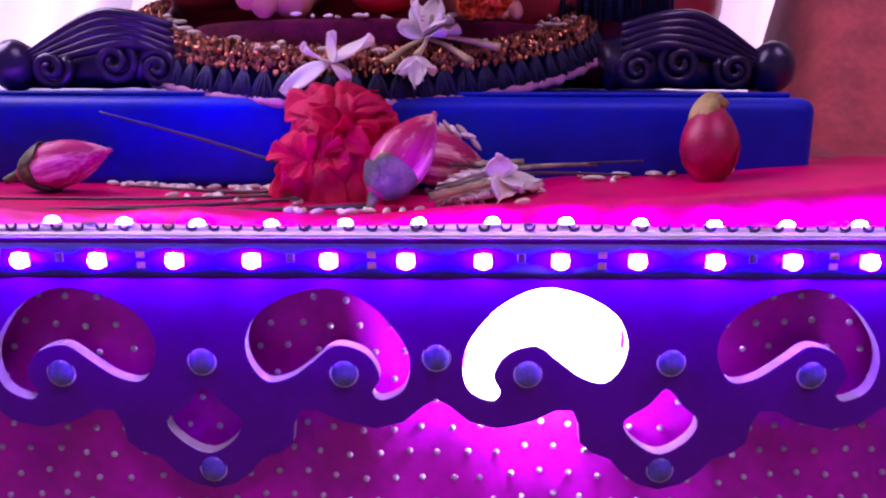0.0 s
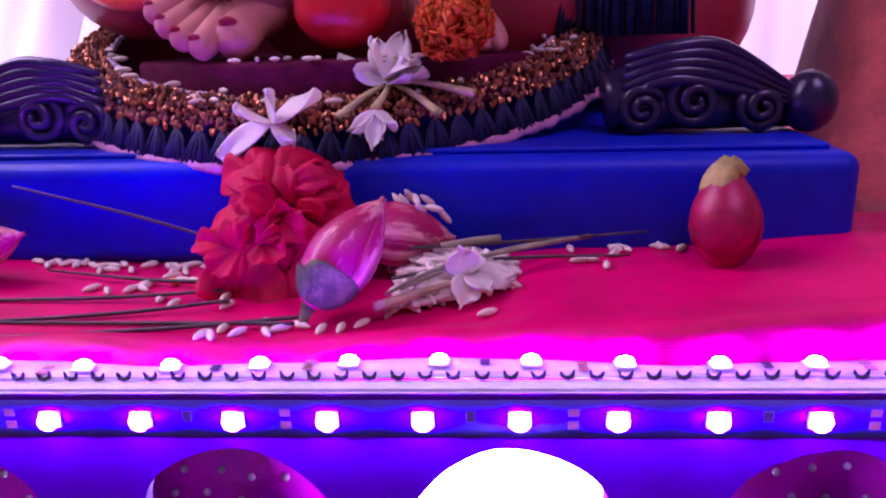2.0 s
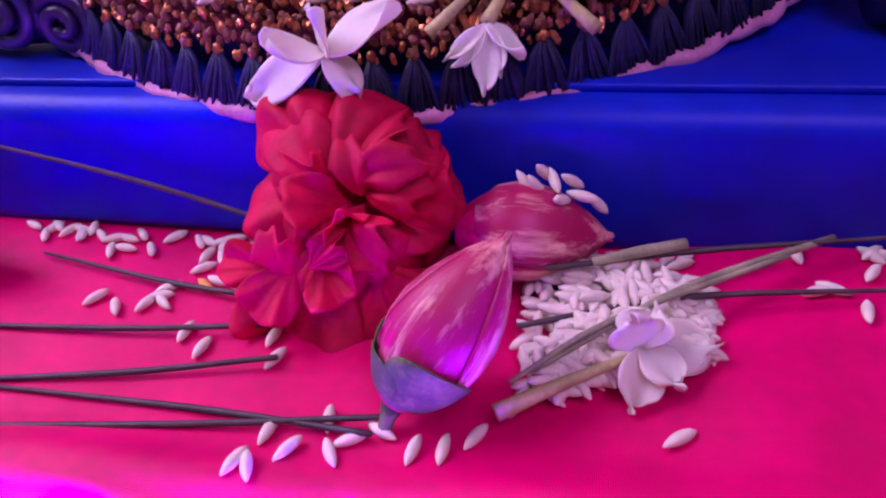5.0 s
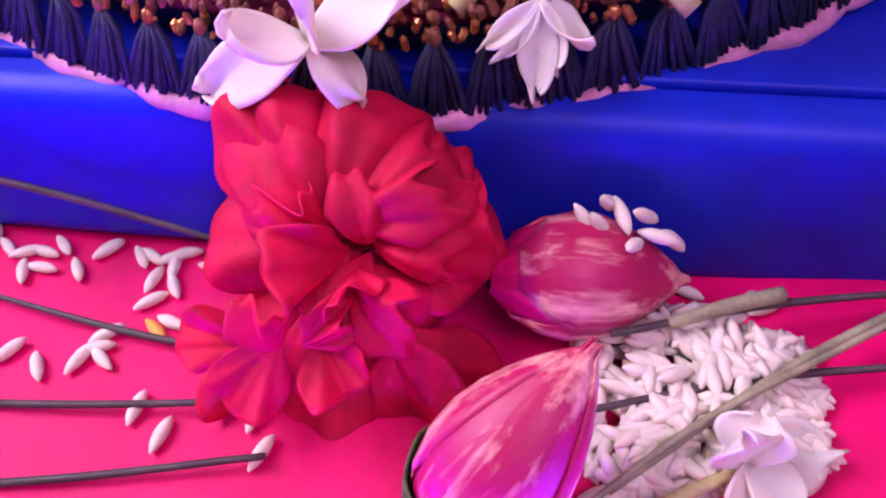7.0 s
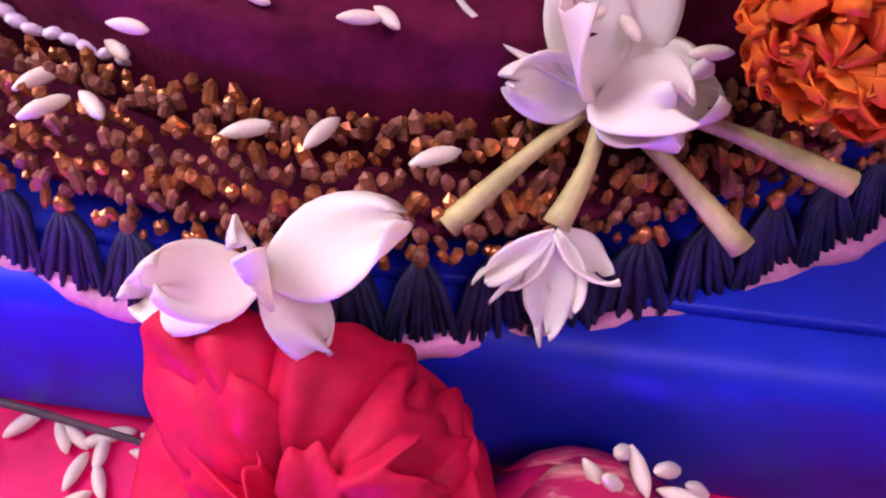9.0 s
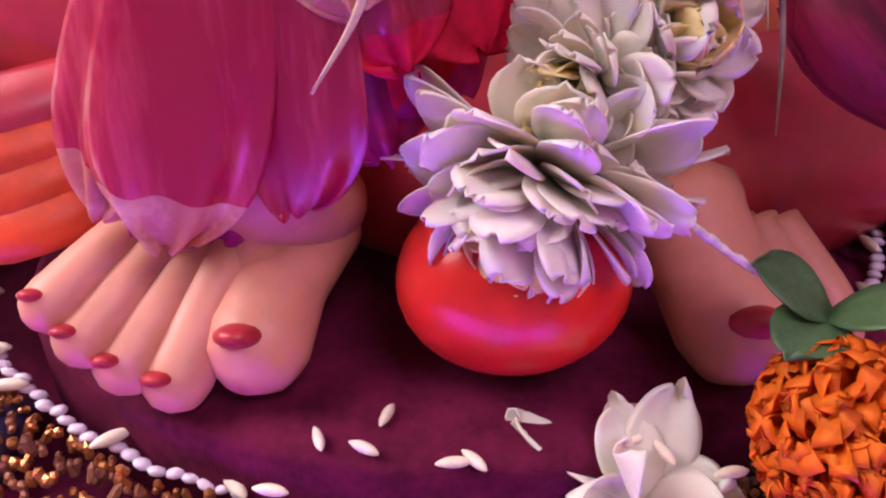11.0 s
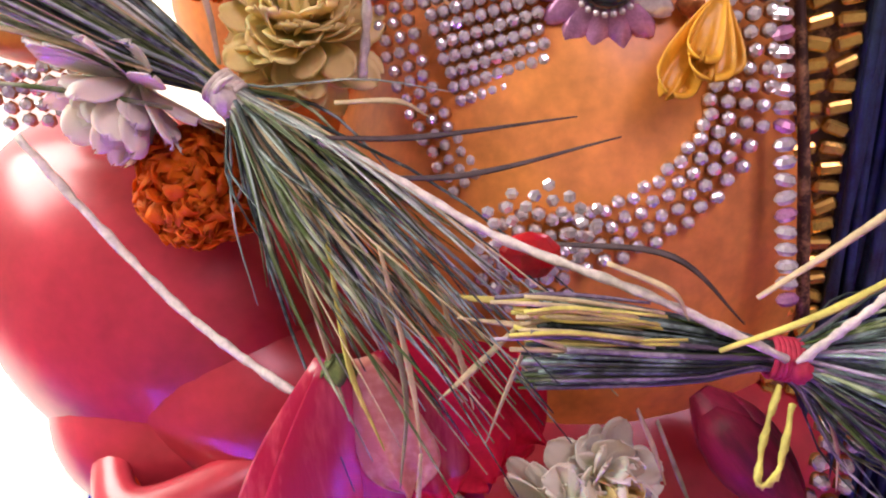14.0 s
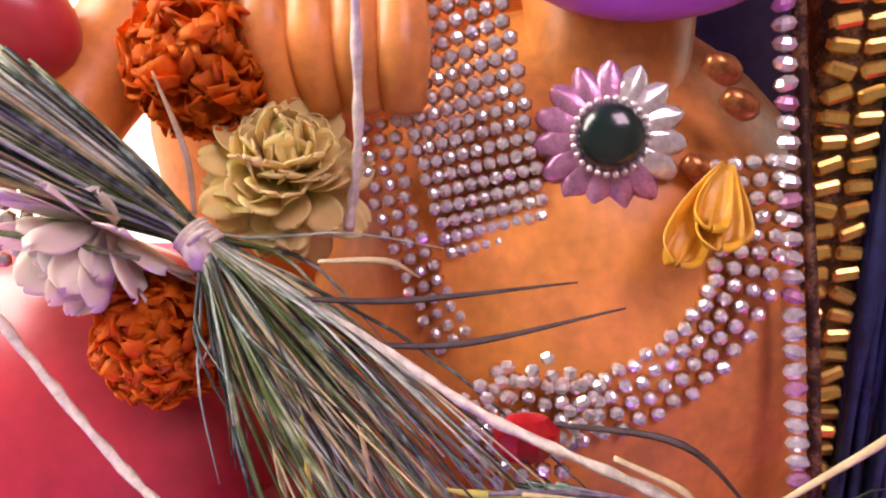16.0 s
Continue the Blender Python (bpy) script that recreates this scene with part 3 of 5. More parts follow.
def seat():
    t = thing("round_seat", (0, 0, 0), "maroon oval seat mat with gold braid rim and navy tassels", "seat mat")
    bm = bmesh.new()
    sheet(bm, 30, 96, lambda u, v: V(SEAT[0] + 8.6 * u * math.cos(2 * math.pi * v), SEAT[1] + 7.3 * u * math.sin(2 * math.pi * v),
                                     seat_z(SEAT[1] + 7.3 * u * math.sin(2 * math.pi * v)) - 0.05 + (0.24 + 0.17 * 7.3 * (1 + math.sin(2 * math.pi * v))) * smooth01(0.9, 1.0, u)))
    part("top", bm, M["seat"], t, solid=0.12)
    bm = bmesh.new()
    sheet(bm, 64, 3, lambda u, v: rim_at(2 * math.pi * u, -0.1 - 0.5 * v, -0.2 - 1.1 * v))
    part("underside", bm, M["navy"], t)
    jit = random.Random(12)
    for k, (out, up, r0) in enumerate(((0.0, 0.2, 0.17), (0.16, 0.06, 0.15), (0.24, -0.1, 0.14), (-0.2, 0.26, 0.15), (-0.42, 0.3, 0.15), (-0.64, 0.3, 0.15), (-0.86, 0.26, 0.15))):
        bm = bmesh.new()
        for i in range(430):
            a = 2 * math.pi * (i + jit.uniform(-0.45, 0.45)) / 430
            p = rim_at(a, out + jit.uniform(-0.09, 0.09), up + jit.uniform(-0.09, 0.09))
            r = r0 * jit.uniform(0.45, 0.85)
            if p.y > 17:
                continue
            blob(bm, p, (r * 0.7, r * 0.7, r * jit.uniform(0.8, 1.5)), (jit.uniform(-35, 35), jit.uniform(-35, 35), 0), seg=7, rough=0.35, freq=3)
        tagged(part("bead_braid", bm, M["gold"] if k % 2 == 0 else M["copperwire"], t, "row of rough gold bead braid", smooth=False), kind="stuff")
    bm = bmesh.new()
    for i in range(210):
        p = rim_at(2 * math.pi * i / 210, -1.12 + jit.uniform(-0.05, 0.05), 0.2)
        if p.y < 17:
            blob(bm, p, (0.13, 0.1, 0.07), (jit.uniform(-40, 10), jit.uniform(-30, 30), 0), seg=8)
    tagged(part("sequin_trim", bm, M["pearl"], t, "row of pale pearly sequins inside the braid"), kind="stuff")
    rnd = random.Random(2)
    for i in range(40):
        a = math.pi + math.pi * (i + 0.5) / 40
        p = rim_at(a, 0.3, -0.12)
        d = (V(math.cos(a), math.sin(a), -1.5) * 1.0).normalized()
        bm = bmesh.new()
        for j in range(38):
            w = V(-math.sin(a), math.cos(a), 0) * rnd.uniform(-1, 1)
            o = V(math.cos(a), math.sin(a), 0) * rnd.uniform(-0.4, 1)
            e = p + V(0, 0, -0.82) + w * 0.43 + V(math.cos(a), math.sin(a), 0) * 0.22 + o * 0.16 + V(0, 0, rnd.uniform(-0.06, 0.04))
            tube(bm, [p + w * 0.03, p + V(0, 0, -0.3) + w * 0.22 + o * 0.1, e], [0.035, 0.045, 0.03], 5)
        part("tassel", bm, M["tassel"], t)
        bm = bmesh.new()
        blob(bm, p + V(0, 0, 0.02), (0.09, 0.09, 0.12), seg=8)
        part("tassel_bead", bm, M["copperwire"] if i % 2 else M["gold"], t)
    bm = bmesh.new()
    pts = [rim_at(math.pi * (1.02 + 0.96 * i / 120), 0.6 + 0.05 * math.sin(i * 0.9), -0.97 - 0.02 * math.sin(i * 1.7)) for i in range(121)]
    tube(bm, pts, [0.15 + 0.03 * math.sin(i * 2.1) for i in range(121)], 8, flat=0.8)
    part("pink_piping", bm, M["pinktrim"], t, "crinkled pink satin piping")


seat()


# ---------------------------------------------------------------- flowers and rice on the cloth
def rose():
    t = thing("carnation", (-2.1, 5.9, 2.2), "deep pink-red ruffled double blossom leaning on the plinth", "flower")
    rnd = random.Random(19)
    face = V(-0.08, -0.8, 0.5).normalized()
    right = V(1, -0.05, 0).normalized()
    rise = right.cross(-face).normalized()
    if rise.z < 0:
        rise = -rise

    def grow(deg, lean, ln, wd, at=(0, 0, 0), curl=-0.5, ruf=0.17):
        a, b = radians(deg + rnd.uniform(-10, 10)), radians(lean)
        out = right * math.cos(a) + rise * math.sin(a)
        b += rnd.uniform(-0.22, 0.22)
        d = out * math.cos(b) + face * math.sin(b)
        up = face * math.cos(b) - out * math.sin(b)
        root = right * at[0] + rise * at[1] + face * at[2] + out * rnd.uniform(-0.1, 0.25) + right * rnd.uniform(-0.22, 0.22) + rise * rnd.uniform(-0.22, 0.22) + face * rnd.uniform(-0.15, 0.15)
        bm = bmesh.new()
        fan_petal(bm, frame_of(root, d, up, rnd.uniform(-0.6, 0.6)), ln * rnd.uniform(0.82, 1.02), wd * rnd.uniform(0.7, 0.95), curl + rnd.uniform(-0.45, 0.55), ruf * rnd.uniform(0.8, 1.5), rnd.uniform(1.2, 2.0), rnd.uniform(0, 6))
        part("petal", bm, M["rose"], t, solid=0.022)
    for deg, ln, wd in ((92, 2.15, 1.05), (64, 2.1, 1.0), (120, 2.1, 0.95), (36, 2.15, 0.95), (148, 2.05, 0.95), (10, 2.0, 0.85), (178, 2.15, 0.95), (-16, 1.85, 0.85), (205, 2.05, 0.95)):
        grow(deg, 8, ln, wd)
    for deg, ln, wd in ((80, 1.75, 1.0), (45, 1.8, 0.95), (130, 1.75, 0.95), (165, 1.9, 1.0), (15, 1.8, 0.9), (200, 1.9, 1.0), (-20, 1.7, 0.9), (235, 1.8, 0.95)):
        grow(deg, 34, ln, wd, (0, 0.1, 0.2), -0.75, 0.18)
    for deg, ln, wd in ((105, 1.25, 0.85), (50, 1.3, 0.8), (-5, 1.35, 0.8), (175, 1.4, 0.85), (250, 1.3, 0.8), (300, 1.35, 0.85)):
        grow(deg, 60, ln, wd, (0.05, 0.15, 0.2), -0.7, 0.2)
    for deg, ln, wd in ((70, 1.0, 0.9), (190, 1.0, 0.9), (310, 1.05, 0.9)):
        grow(deg, 78, ln, wd, (0.1, 0.1, 0.25), -0.5, 0.14)
    # the lower lobes that sag to the cloth
    for deg, lean, ln, wd, at in ((215, 30, 1.3, 0.85, (-0.75, -0.8, 0.55)), (255, 35, 1.25, 0.85, (-0.7, -0.85, 0.6)), (300, 32, 1.25, 0.85, (-0.55, -0.85, 0.6)), (95, 50, 0.95, 0.75, (-0.7, -1.1, 0.6)),
                                  (160, 40, 1.05, 0.75, (-0.75, -1.0, 0.6)), (30, 40, 1.0, 0.7, (-0.5, -1.0, 0.6)), (265, 4, 2.2, 0.95, (-0.5, -0.5, 0.2)), (240, 0, 2.15, 0.9, (-0.6, -0.5, 0.1)), (285, 4, 2.2, 0.95, (0.0, -0.5, 0.15)), (308, 6, 2.0, 0.9, (0.25, -0.4, 0.1))):
        grow(deg, lean, ln, wd, at, -0.4, 0.12)


def bud_body(bm, length, radius, twist, ridges, mat=0, seed=0.0):
    """A closed bud of folded petals along y."""
    nu, nv = 22, 36

    def at(u, v):
        a = 2 * math.pi * v
        r = radius * (math.sin(math.pi * min(1, 0.06 + 0.93 * u)) ** 0.78) * (1 - 0.25 * u)
        w = a * ridges + twist * u * 3 + seed
        r *= 1 + 0.09 * (abs(math.sin(w / 2)) - 0.5) * min(1, 2 * u + 0.3) + 0.05 * noise.noise(V(math.cos(a) * 2, math.sin(a) * 2, u * 4 + seed))
        return V(r * math.cos(a), length * u, r * math.sin(a))
    sheet(bm, nu, nv, at, mat)


def bud(at, along, length, radius, label, seed=0.0, pale=False, sepals=True, skin="bud", sepal_mat="sepal", roll=0.0, calyx_at_tip=False):
    t = thing("flower_bud", at, label, "flower bud", "closed red flower buds")
    t.matrix_basis = Matrix.Translation(metres(at)) @ frame_of((0, 0, 0), along, (0, 0, 1), roll)
    m = Matrix.Identity(4)
    bm = bmesh.new()
    bud_body(bm, length, radius, 0.7, 4, 0, seed)
    bmesh.ops.transform(bm, matrix=m, verts=bm.verts)
    bmesh.ops.remove_doubles(bm, verts=bm.verts, dist=0.002)
    part("closed_petals", bm, M[skin], t)
    for k in range(3):
        bm = bmesh.new()
        a = 1.2 + 2.1 * k + seed
        mm = m @ Matrix.Translation((0.5 * radius * math.cos(a), 0.12 * length, 0.5 * radius * math.sin(a))) @ Matrix.Rotation(-a + math.pi / 2, 4, "Y")
        petal(bm, mm, length * 0.92, radius * 0.85, -0.35, 0.0, 0.03, 2, k, 10, 8, tip=0.55)
        for v in bm.verts:
            l = m.inverted() @ v.co
            u = min(1.0, max(0.0, l.y / length))
            r = radius * (math.sin(math.pi * min(1, 0.06 + 0.93 * u)) ** 0.78) * (1 - 0.25 * u) * 1.05 + 0.015 * k
            h = math.hypot(l.x, l.z) or 1
            v.co = m @ V(l.x / h * r, l.y, l.z / h * r)
        part("outer_petal", bm, M["bud_pale"] if (pale or k == 1) and skin == "bud" else M[skin], t, solid=0.03)
    if sepals:
        for k in range(4):
            bm = bmesh.new()
            a = 2 * math.pi * k / 4 + 0.5 + seed
            petal(bm, m @ Matrix.Rotation(-a, 4, "Y") @ Matrix.Translation((0, -0.06, 0.3 * radius)), length * (0.36 if k % 2 else 0.24), radius * 0.4, -0.3, 0.0, 0.0, 2, k, 10, 8, tip=0.35)
            for v in bm.verts:
                l = m.inverted() @ v.co
                u = min(1.0, max(0.0, l.y / length))
                r = (radius * (math.sin(math.pi * min(1, 0.06 + 0.93 * u)) ** 0.78) * (1 - 0.25 * u) * 1.13 + 0.03) * (0.25 + 0.75 * smooth01(-0.12, 0.2, l.y)) + 0.25 * max(0.0, u - 0.3)
                h = math.hypot(l.x, l.z) or 1
                v.co = m @ V(l.x / h * r, l.y, l.z / h * r)
            part("sepal", bm, M[sepal_mat], t, solid=0.035)
        bm = bmesh.new()
        tube(bm, [m @ V(0, 0.05, 0), m @ V(0.05, -0.2, 0), m @ V(0.12, -0.42, -0.05)], [0.2, 0.12, 0.1], 8, 6)
        part("stalk", bm, M[sepal_mat], t)
    return t


def jasmine(at, petals, stem, label, size=1.0, mat="white_petal", extra=()):
    """petals: directions with lengths; stem: points from the flower's middle."""
    t = thing("jasmine_flower", at, label, "flower", "white jasmine flowers")
    rnd = random.Random(int(abs(at[0]) * 100))
    for d, ln, wd in petals:
        bm = bmesh.new()
        petal(bm, frame_of((0, 0, 0), d, (0.1, -0.5, 0.8), rnd.uniform(-0.5, 0.5)), ln * size, wd * size, 0.18, rnd.uniform(-0.8, 0.6), 0.13, 1.3, rnd.uniform(0, 6), 11, 12, tip=0.5, root=0.22, frill=0.07, frills=2.6)
        part("petal", bm, M[mat], t, solid=0.03)
    for pts in ([stem] if stem else []) + list(extra):
        bm = bmesh.new()
        tube(bm, pts, [0.07 * size, 0.08 * size, 0.13 * size], 8, 10)
        part("stalk", bm, M["stem"], t)
    return t


def grain():
    bm = bmesh.new()
    n, seg = 7, 7
    pts = [(0.012 * math.sin(3 * i / n), -0.26 + 0.52 * i / n, 0) for i in range(n + 1)]
    tube(bm, pts, [0.02, 0.07, 0.088, 0.092, 0.085, 0.06, 0.018], seg)
    return finish("rice_grain", bm, M["rice"])


GRAIN = grain()


def rice_at(x, y, z, rz, rx=0.0, mat=None):
    ob = new("rice_grain", GRAIN)
    ob.matrix_world = pose(x * CM, y * CM, z * CM, rx, 0, rz)
    if mat:
        ob.material_slots[0].link, ob.material_slots[0].material = "OBJECT", mat
    return tagged(ob, "dry white rice grain lying on red cloth" if not mat else "turmeric-stained rice grain on red cloth", "rice grain", "scattered rice")


def rice():
    rnd = random.Random(7)
    spots = [(-6.9, 5.2, 60), (-6.4, 5.0, 120), (-5.75, 5.35, 20), (-5.9, 5.15, 70), (-5.6, 5.2, 140), (-5.7, 5.6, 40), (-4.85, 4.5, 85), (-4.4, 4.15, 80),
             (-4.5, 5.75, 150), (-4.3, 5.55, 130), (-4.85, 5.85, 160), (-5.3, 6.2, 40), (-5.05, 6.5, 120), (-5.4, 6.6, 80), (-3.3, 4.5, 80), (-3.1, 4.0, 70),
             (-2.7, 2.6, 80), (-2.3, 2.3, 60), (-1.5, 2.55, 30), (-1.1, 2.75, 150), (-1.7, 2.3, 120), (-0.6, 2.45, 80), (-0.2, 2.5, 85), (0.2, 2.75, 60),
             (-2.9, 1.95, 70), (-2.7, 1.9, 110), (2.8, 2.8, 35), (-1.9, 2.9, 100), (5.0, 5.6, 20), (5.25, 5.7, 150), (5.6, 5.2, 80), (-7.4, 6.6, 110)]
    for x, y, r in spots:
        rice_at(x, y, lie(x, y) + 0.1, r + 90, 0)
    rice_at(-5.05, 5.7, lie(-5, 5.7) + 0.1, 50, 0, M["turmeric"])
    rice_at(3.3, 5.0, lie(3.3, 5) + 0.1, 10, 0, M["turmeric"])
    for k in range(70):
        x = rnd.uniform(-9.5, 9.5)
        y = 6.95 - 0.04 * x - abs(rnd.gauss(0, 0.3))
        if -3 < x < 0.2:
            continue
        rice_at(x, y, lie(x, y) + 0.1, rnd.uniform(0, 180))
    # on the bud that lies behind
    for x, y, z, r, p in ((0.62, 6.35, 2.42, 60, 50), (0.8, 6.3, 2.4, 100, 60), (1.05, 6.45, 2.45, 20, 20), (1.2, 6.1, 2.3, 150, 30), (1.5, 6.3, 2.25, 80, 10), (1.35, 6.5, 2.4, 120, 40),
                          (0.9, 6.6, 2.5, 140, 50), (1.75, 6.5, 2.0, 100, 50)):
        rice_at(x, y, z, r, p)
    # the heap: upper grains one by one, the buried ones joined
    heap = thing("rice_heap", (1.9, 5.0, 0.95), "small heap of dry white rice on red cloth", "rice")
    spots = []
    for k in range(430):
        u = rnd.random()
        x = 0.7 + 2.7 * rnd.random() ** 0.9
        y = 3.3 + 0.35 * (x - 0.7) + 3.2 * rnd.random() * (1 - 0.2 * (x - 0.7))
        h = 0.62 * max(0.0, 1 - ((x - 1.9) / 1.6) ** 2) * max(0.0, 1 - ((y - 5.3) / 2.2) ** 2)
        spots.append((u, x - 1.9, y - 5.0, lie(x, y) + 0.08 + h * u ** 0.5 - 0.95, Euler((rnd.uniform(-0.4, 0.4), rnd.uniform(-0.4, 0.4), rnd.uniform(0, 6.3)))))
    spots.sort(key=lambda q: -q[0])
    for u, x, y, z, e in spots[:290]:
        ob = new("grain", GRAIN)
        ob.parent = heap
        ob.matrix_basis = Matrix.LocRotScale(metres((x, y, z)), e, None)
    bm = bmesh.new()
    src = bmesh.new()
    src.from_mesh(GRAIN)
    verts = [v.co.copy() / CM for v in src.verts]
    faces = [[v.index for v in f.verts] for f in src.faces]
    src.free()
    for u, x, y, z, e in spots[290:]:
        m = Matrix.LocRotScale((x, y, z), e, None)
        made = [bm.verts.new(m @ v) for v in verts]
        for f in faces:
            bm.faces.new([made[i] for i in f])
    tagged(part("buried_rice", bm, M["rice"], heap), kind="stuff")


def stalks():
    dark = [((-3.0, 3.9, 0.75), (-6.0, 3.4, 0.62), (-12, 2.6, 0.62)), ((-1.0, 2.9, 0.75), (-5.0, 2.5, 0.6), (-12, 1.9, 0.55)), ((-3.4, 4.6, 0.75), (-6.5, 4.4, 0.66), (-12, 4.2, 0.7)),
            ((-3.5, 5.3, 0.75), (-5.4, 5.6, 0.68), (-8.6, 6.3, 0.75)), ((-1.2, 2.6, 0.72), (-4.0, 2.9, 0.62), (-9, 3.1, 0.6)), ((-3.4, 6.6, 1.2), (-6.5, 6.8, 2.1), (-9.5, 6.8, 2.9)),
            ((0.6, 4.6, 1.0), (3.0, 5.1, 1.28), (6.2, 5.6, 1.2)), ((1.0, 5.4, 1.5), (3.2, 6.1, 1.4), (6.8, 6.6, 1.5))]
    for pts in dark:
        bm = bmesh.new()
        tube(bm, pts, [0.045, 0.055, 0.03], 6, 18)
        solo("dry_stalk", bm, M["dark_stem"], "thin dark dry flower stalk lying on the cloth", "stalk", "dry stalks")
    for pts, r in ((((1.7, 5.6, 1.5), (2.4, 5.9, 1.5), (3.13, 6.16, 1.5)), 0.1), (((0.9, 3.6, 1.1), (3.0, 5.1, 1.45), (5.4, 6.6, 1.4)), 0.06),
                   (((0.6, 3.4, 1.05), (2.0, 4.4, 1.4), (4.6, 6.0, 1.45)), 0.05)):
        bm = bmesh.new()
        tube(bm, pts, [r * 0.7, r, r], 7, 14)
        solo("cut_stem", bm, M["grey_stem"], "grey-green cut flower stem across the rice", "stalk", "dry stalks")


rose()
bud((-0.95, 2.95, 0.98), (0.56, 0.44, 0.74), 2.7, 0.78, "closed crimson bud with green sepals leaning on the blossom", 0.4, True, roll=0.6)
bud((-0.5, 6.05, 1.75), (1.0, 0.12, -0.12), 2.45, 0.85, "crimson bud lying against the plinth with rice on it", 1.9, True, False)
bud((8.25, 5.05, 0.98), (0.02, 0.25, 1.0), 2.45, 0.86, "dark crimson bud standing on the cloth by the plinth", 2.7, False, False, "bud_wine")
bud((-11.4, 5.6, 1.15), (0.9, 0.1, 0.25), 2.6, 0.72, "crimson bud with green sepals lying on the cloth", 0.9, True)


def cap_sepal():
    t = thing("dry_sepal", (8.2, 5.25, 3.35), "folded yellow-green sepal draped over a standing bud", "sepal")
    for d, up, ln, wd in (((-0.62, -0.3, -0.72), (-0.3, -1, 0.5), 1.05, 0.3), ((-0.25, -0.5, -0.6), (0, -1, 0.6), 0.95, 0.26), ((0.75, -0.1, -0.35), (0.2, -0.6, 0.8), 0.5, 0.2)):
        bm = bmesh.new()
        petal(bm, frame_of((0.12, 0.1, 0.16), d, up), ln, wd, -0.5, -0.5, 0.03, 1.5, 1, 10, 8, tip=0.5, root=0.6)
        part("lobe", bm, M["sepal_yellow"], t, solid=0.03)


cap_sepal()
jasmine((2.35, 3.95, 1.3), [((0.85, 0.25, -0.15), 1.05, 0.42), ((0.05, -0.85, -0.3), 0.85, 0.36), ((0.1, 0.4, 0.6), 0.6, 0.42), ((0.5, -0.4, -0.1), 0.7, 0.35), ((-0.2, 0.1, 0.5), 0.55, 0.4)],
        [(-0.05, -0.05, -0.1), (-0.8, -0.4, -0.2), (-1.9, -1.0, -0.38)], "wilted white jasmine with a pale green stalk on the rice")
# petals resting on top of the blossom
jasmine((-2.55, 7.0, 4.35), [((-1.0, 0.0, -0.42), 1.75, 0.42), ((0.15, -0.2, 0.5), 0.9, 0.42), ((0.85, 0.1, 0.5), 1.35, 0.45), ((0.5, -0.35, -0.2), 0.9, 0.3), ((-0.5, -0.3, 0.1), 0.9, 0.4)],
        None, "loose white jasmine petals caught on the blossom")
# over the rim of the seat
jasmine((0.23, 8.7, 5.25), [((-0.45, -0.1, 0.6), 1.1, 0.42), ((-0.8, -0.2, 0.2), 0.85, 0.32), ((0.25, -0.45, 0.5), 1.0, 0.45), ((0.85, -0.25, 0.3), 1.05, 0.42), ((0.75, -0.2, 0.75), 0.95, 0.4), ((0.3, 0.5, 0.9), 1.35, 0.42), ((-0.25, 0.3, 1.0), 1.2, 0.4), ((0.6, -0.55, -0.05), 0.85, 0.36), ((-1.0, 0.5, 0.55), 1.7, 0.34)],
        [(0, 0, -0.1), (-0.6, -0.5, -0.4), (-1.25, -0.95, -0.9)], "white jasmine cluster hanging over the braid rim",
        extra=[[(0.1, 0, -0.1), (0.75, -0.5, -0.4), (1.42, -0.95, -0.86)], [(0.1, 0, 0), (-0.05, -0.6, -0.35), (-0.28, -1.02, -0.7)], [(0.2, 0, 0), (1.2, -0.2, -0.15), (2.3, -0.5, -0.4)]])
jasmine((-0.05, 7.62, 4.55), [((0.0, -0.35, -1.0), 1.0, 0.24), ((0.3, -0.25, -0.9), 0.75, 0.2), ((-0.75, -0.3, -0.55), 0.8, 0.14), ((-0.55, -0.25, -0.95), 0.75, 0.15), ((0.7, -0.2, -0.45), 0.7, 0.2)],
        None, "small white jasmine hanging over the tassels")
bud((-2.9, 9.6, 4.75), (0.95, 0.25, 0.08), 2.4, 0.75, "dark crimson bud with olive sepals lying inside the rim", 3.1, False, True)
rice()
stalks()


def side_cloth():
    bm = bmesh.new()

    def at(u, v):
        x = 12.8 + 16 * u
        y = 8.5 + 9 * v
        return V(x + 1.2 * v, y, 1.2 + 9.5 * smooth01(0.05, 0.9, v) * smooth01(-0.05, 0.12, u) + 0.7 * math.sin(x * 1.1 + 2 * v) * v + 0.5 * noise.noise(V(x * 0.5, y * 0.5, 1)) + 1.4 * smooth01(0.2, 0.9, u))
    sheet(bm, 40, 30, at)
    solo("draped_cloth", bm, M["redcloth2"], "crumpled coral-red cloth heaped beside the plinth", "cloth", solid=0.08)


side_cloth()


def rim_rice():
    rnd = random.Random(17)
    for k in range(34):
        a = math.pi * (1.1 + 0.8 * rnd.random())
        p = rim_at(a, -0.2 - 1.2 * rnd.random(), 0.36)
        rice_at(p.x, p.y, p.z, rnd.uniform(0, 180))


rim_rice()


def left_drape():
    # Added sheet: its own emission stands in for the bright backlight beside the knee.
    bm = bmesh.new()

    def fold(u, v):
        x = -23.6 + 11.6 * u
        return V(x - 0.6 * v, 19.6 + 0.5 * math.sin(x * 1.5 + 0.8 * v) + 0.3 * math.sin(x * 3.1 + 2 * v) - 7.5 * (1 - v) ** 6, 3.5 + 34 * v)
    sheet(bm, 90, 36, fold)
    solo("backlight_drape", bm, M["curtain"], "pale cream drape added for the bright backlight, glowing by itself", "curtain", solid=0.1)


left_drape()


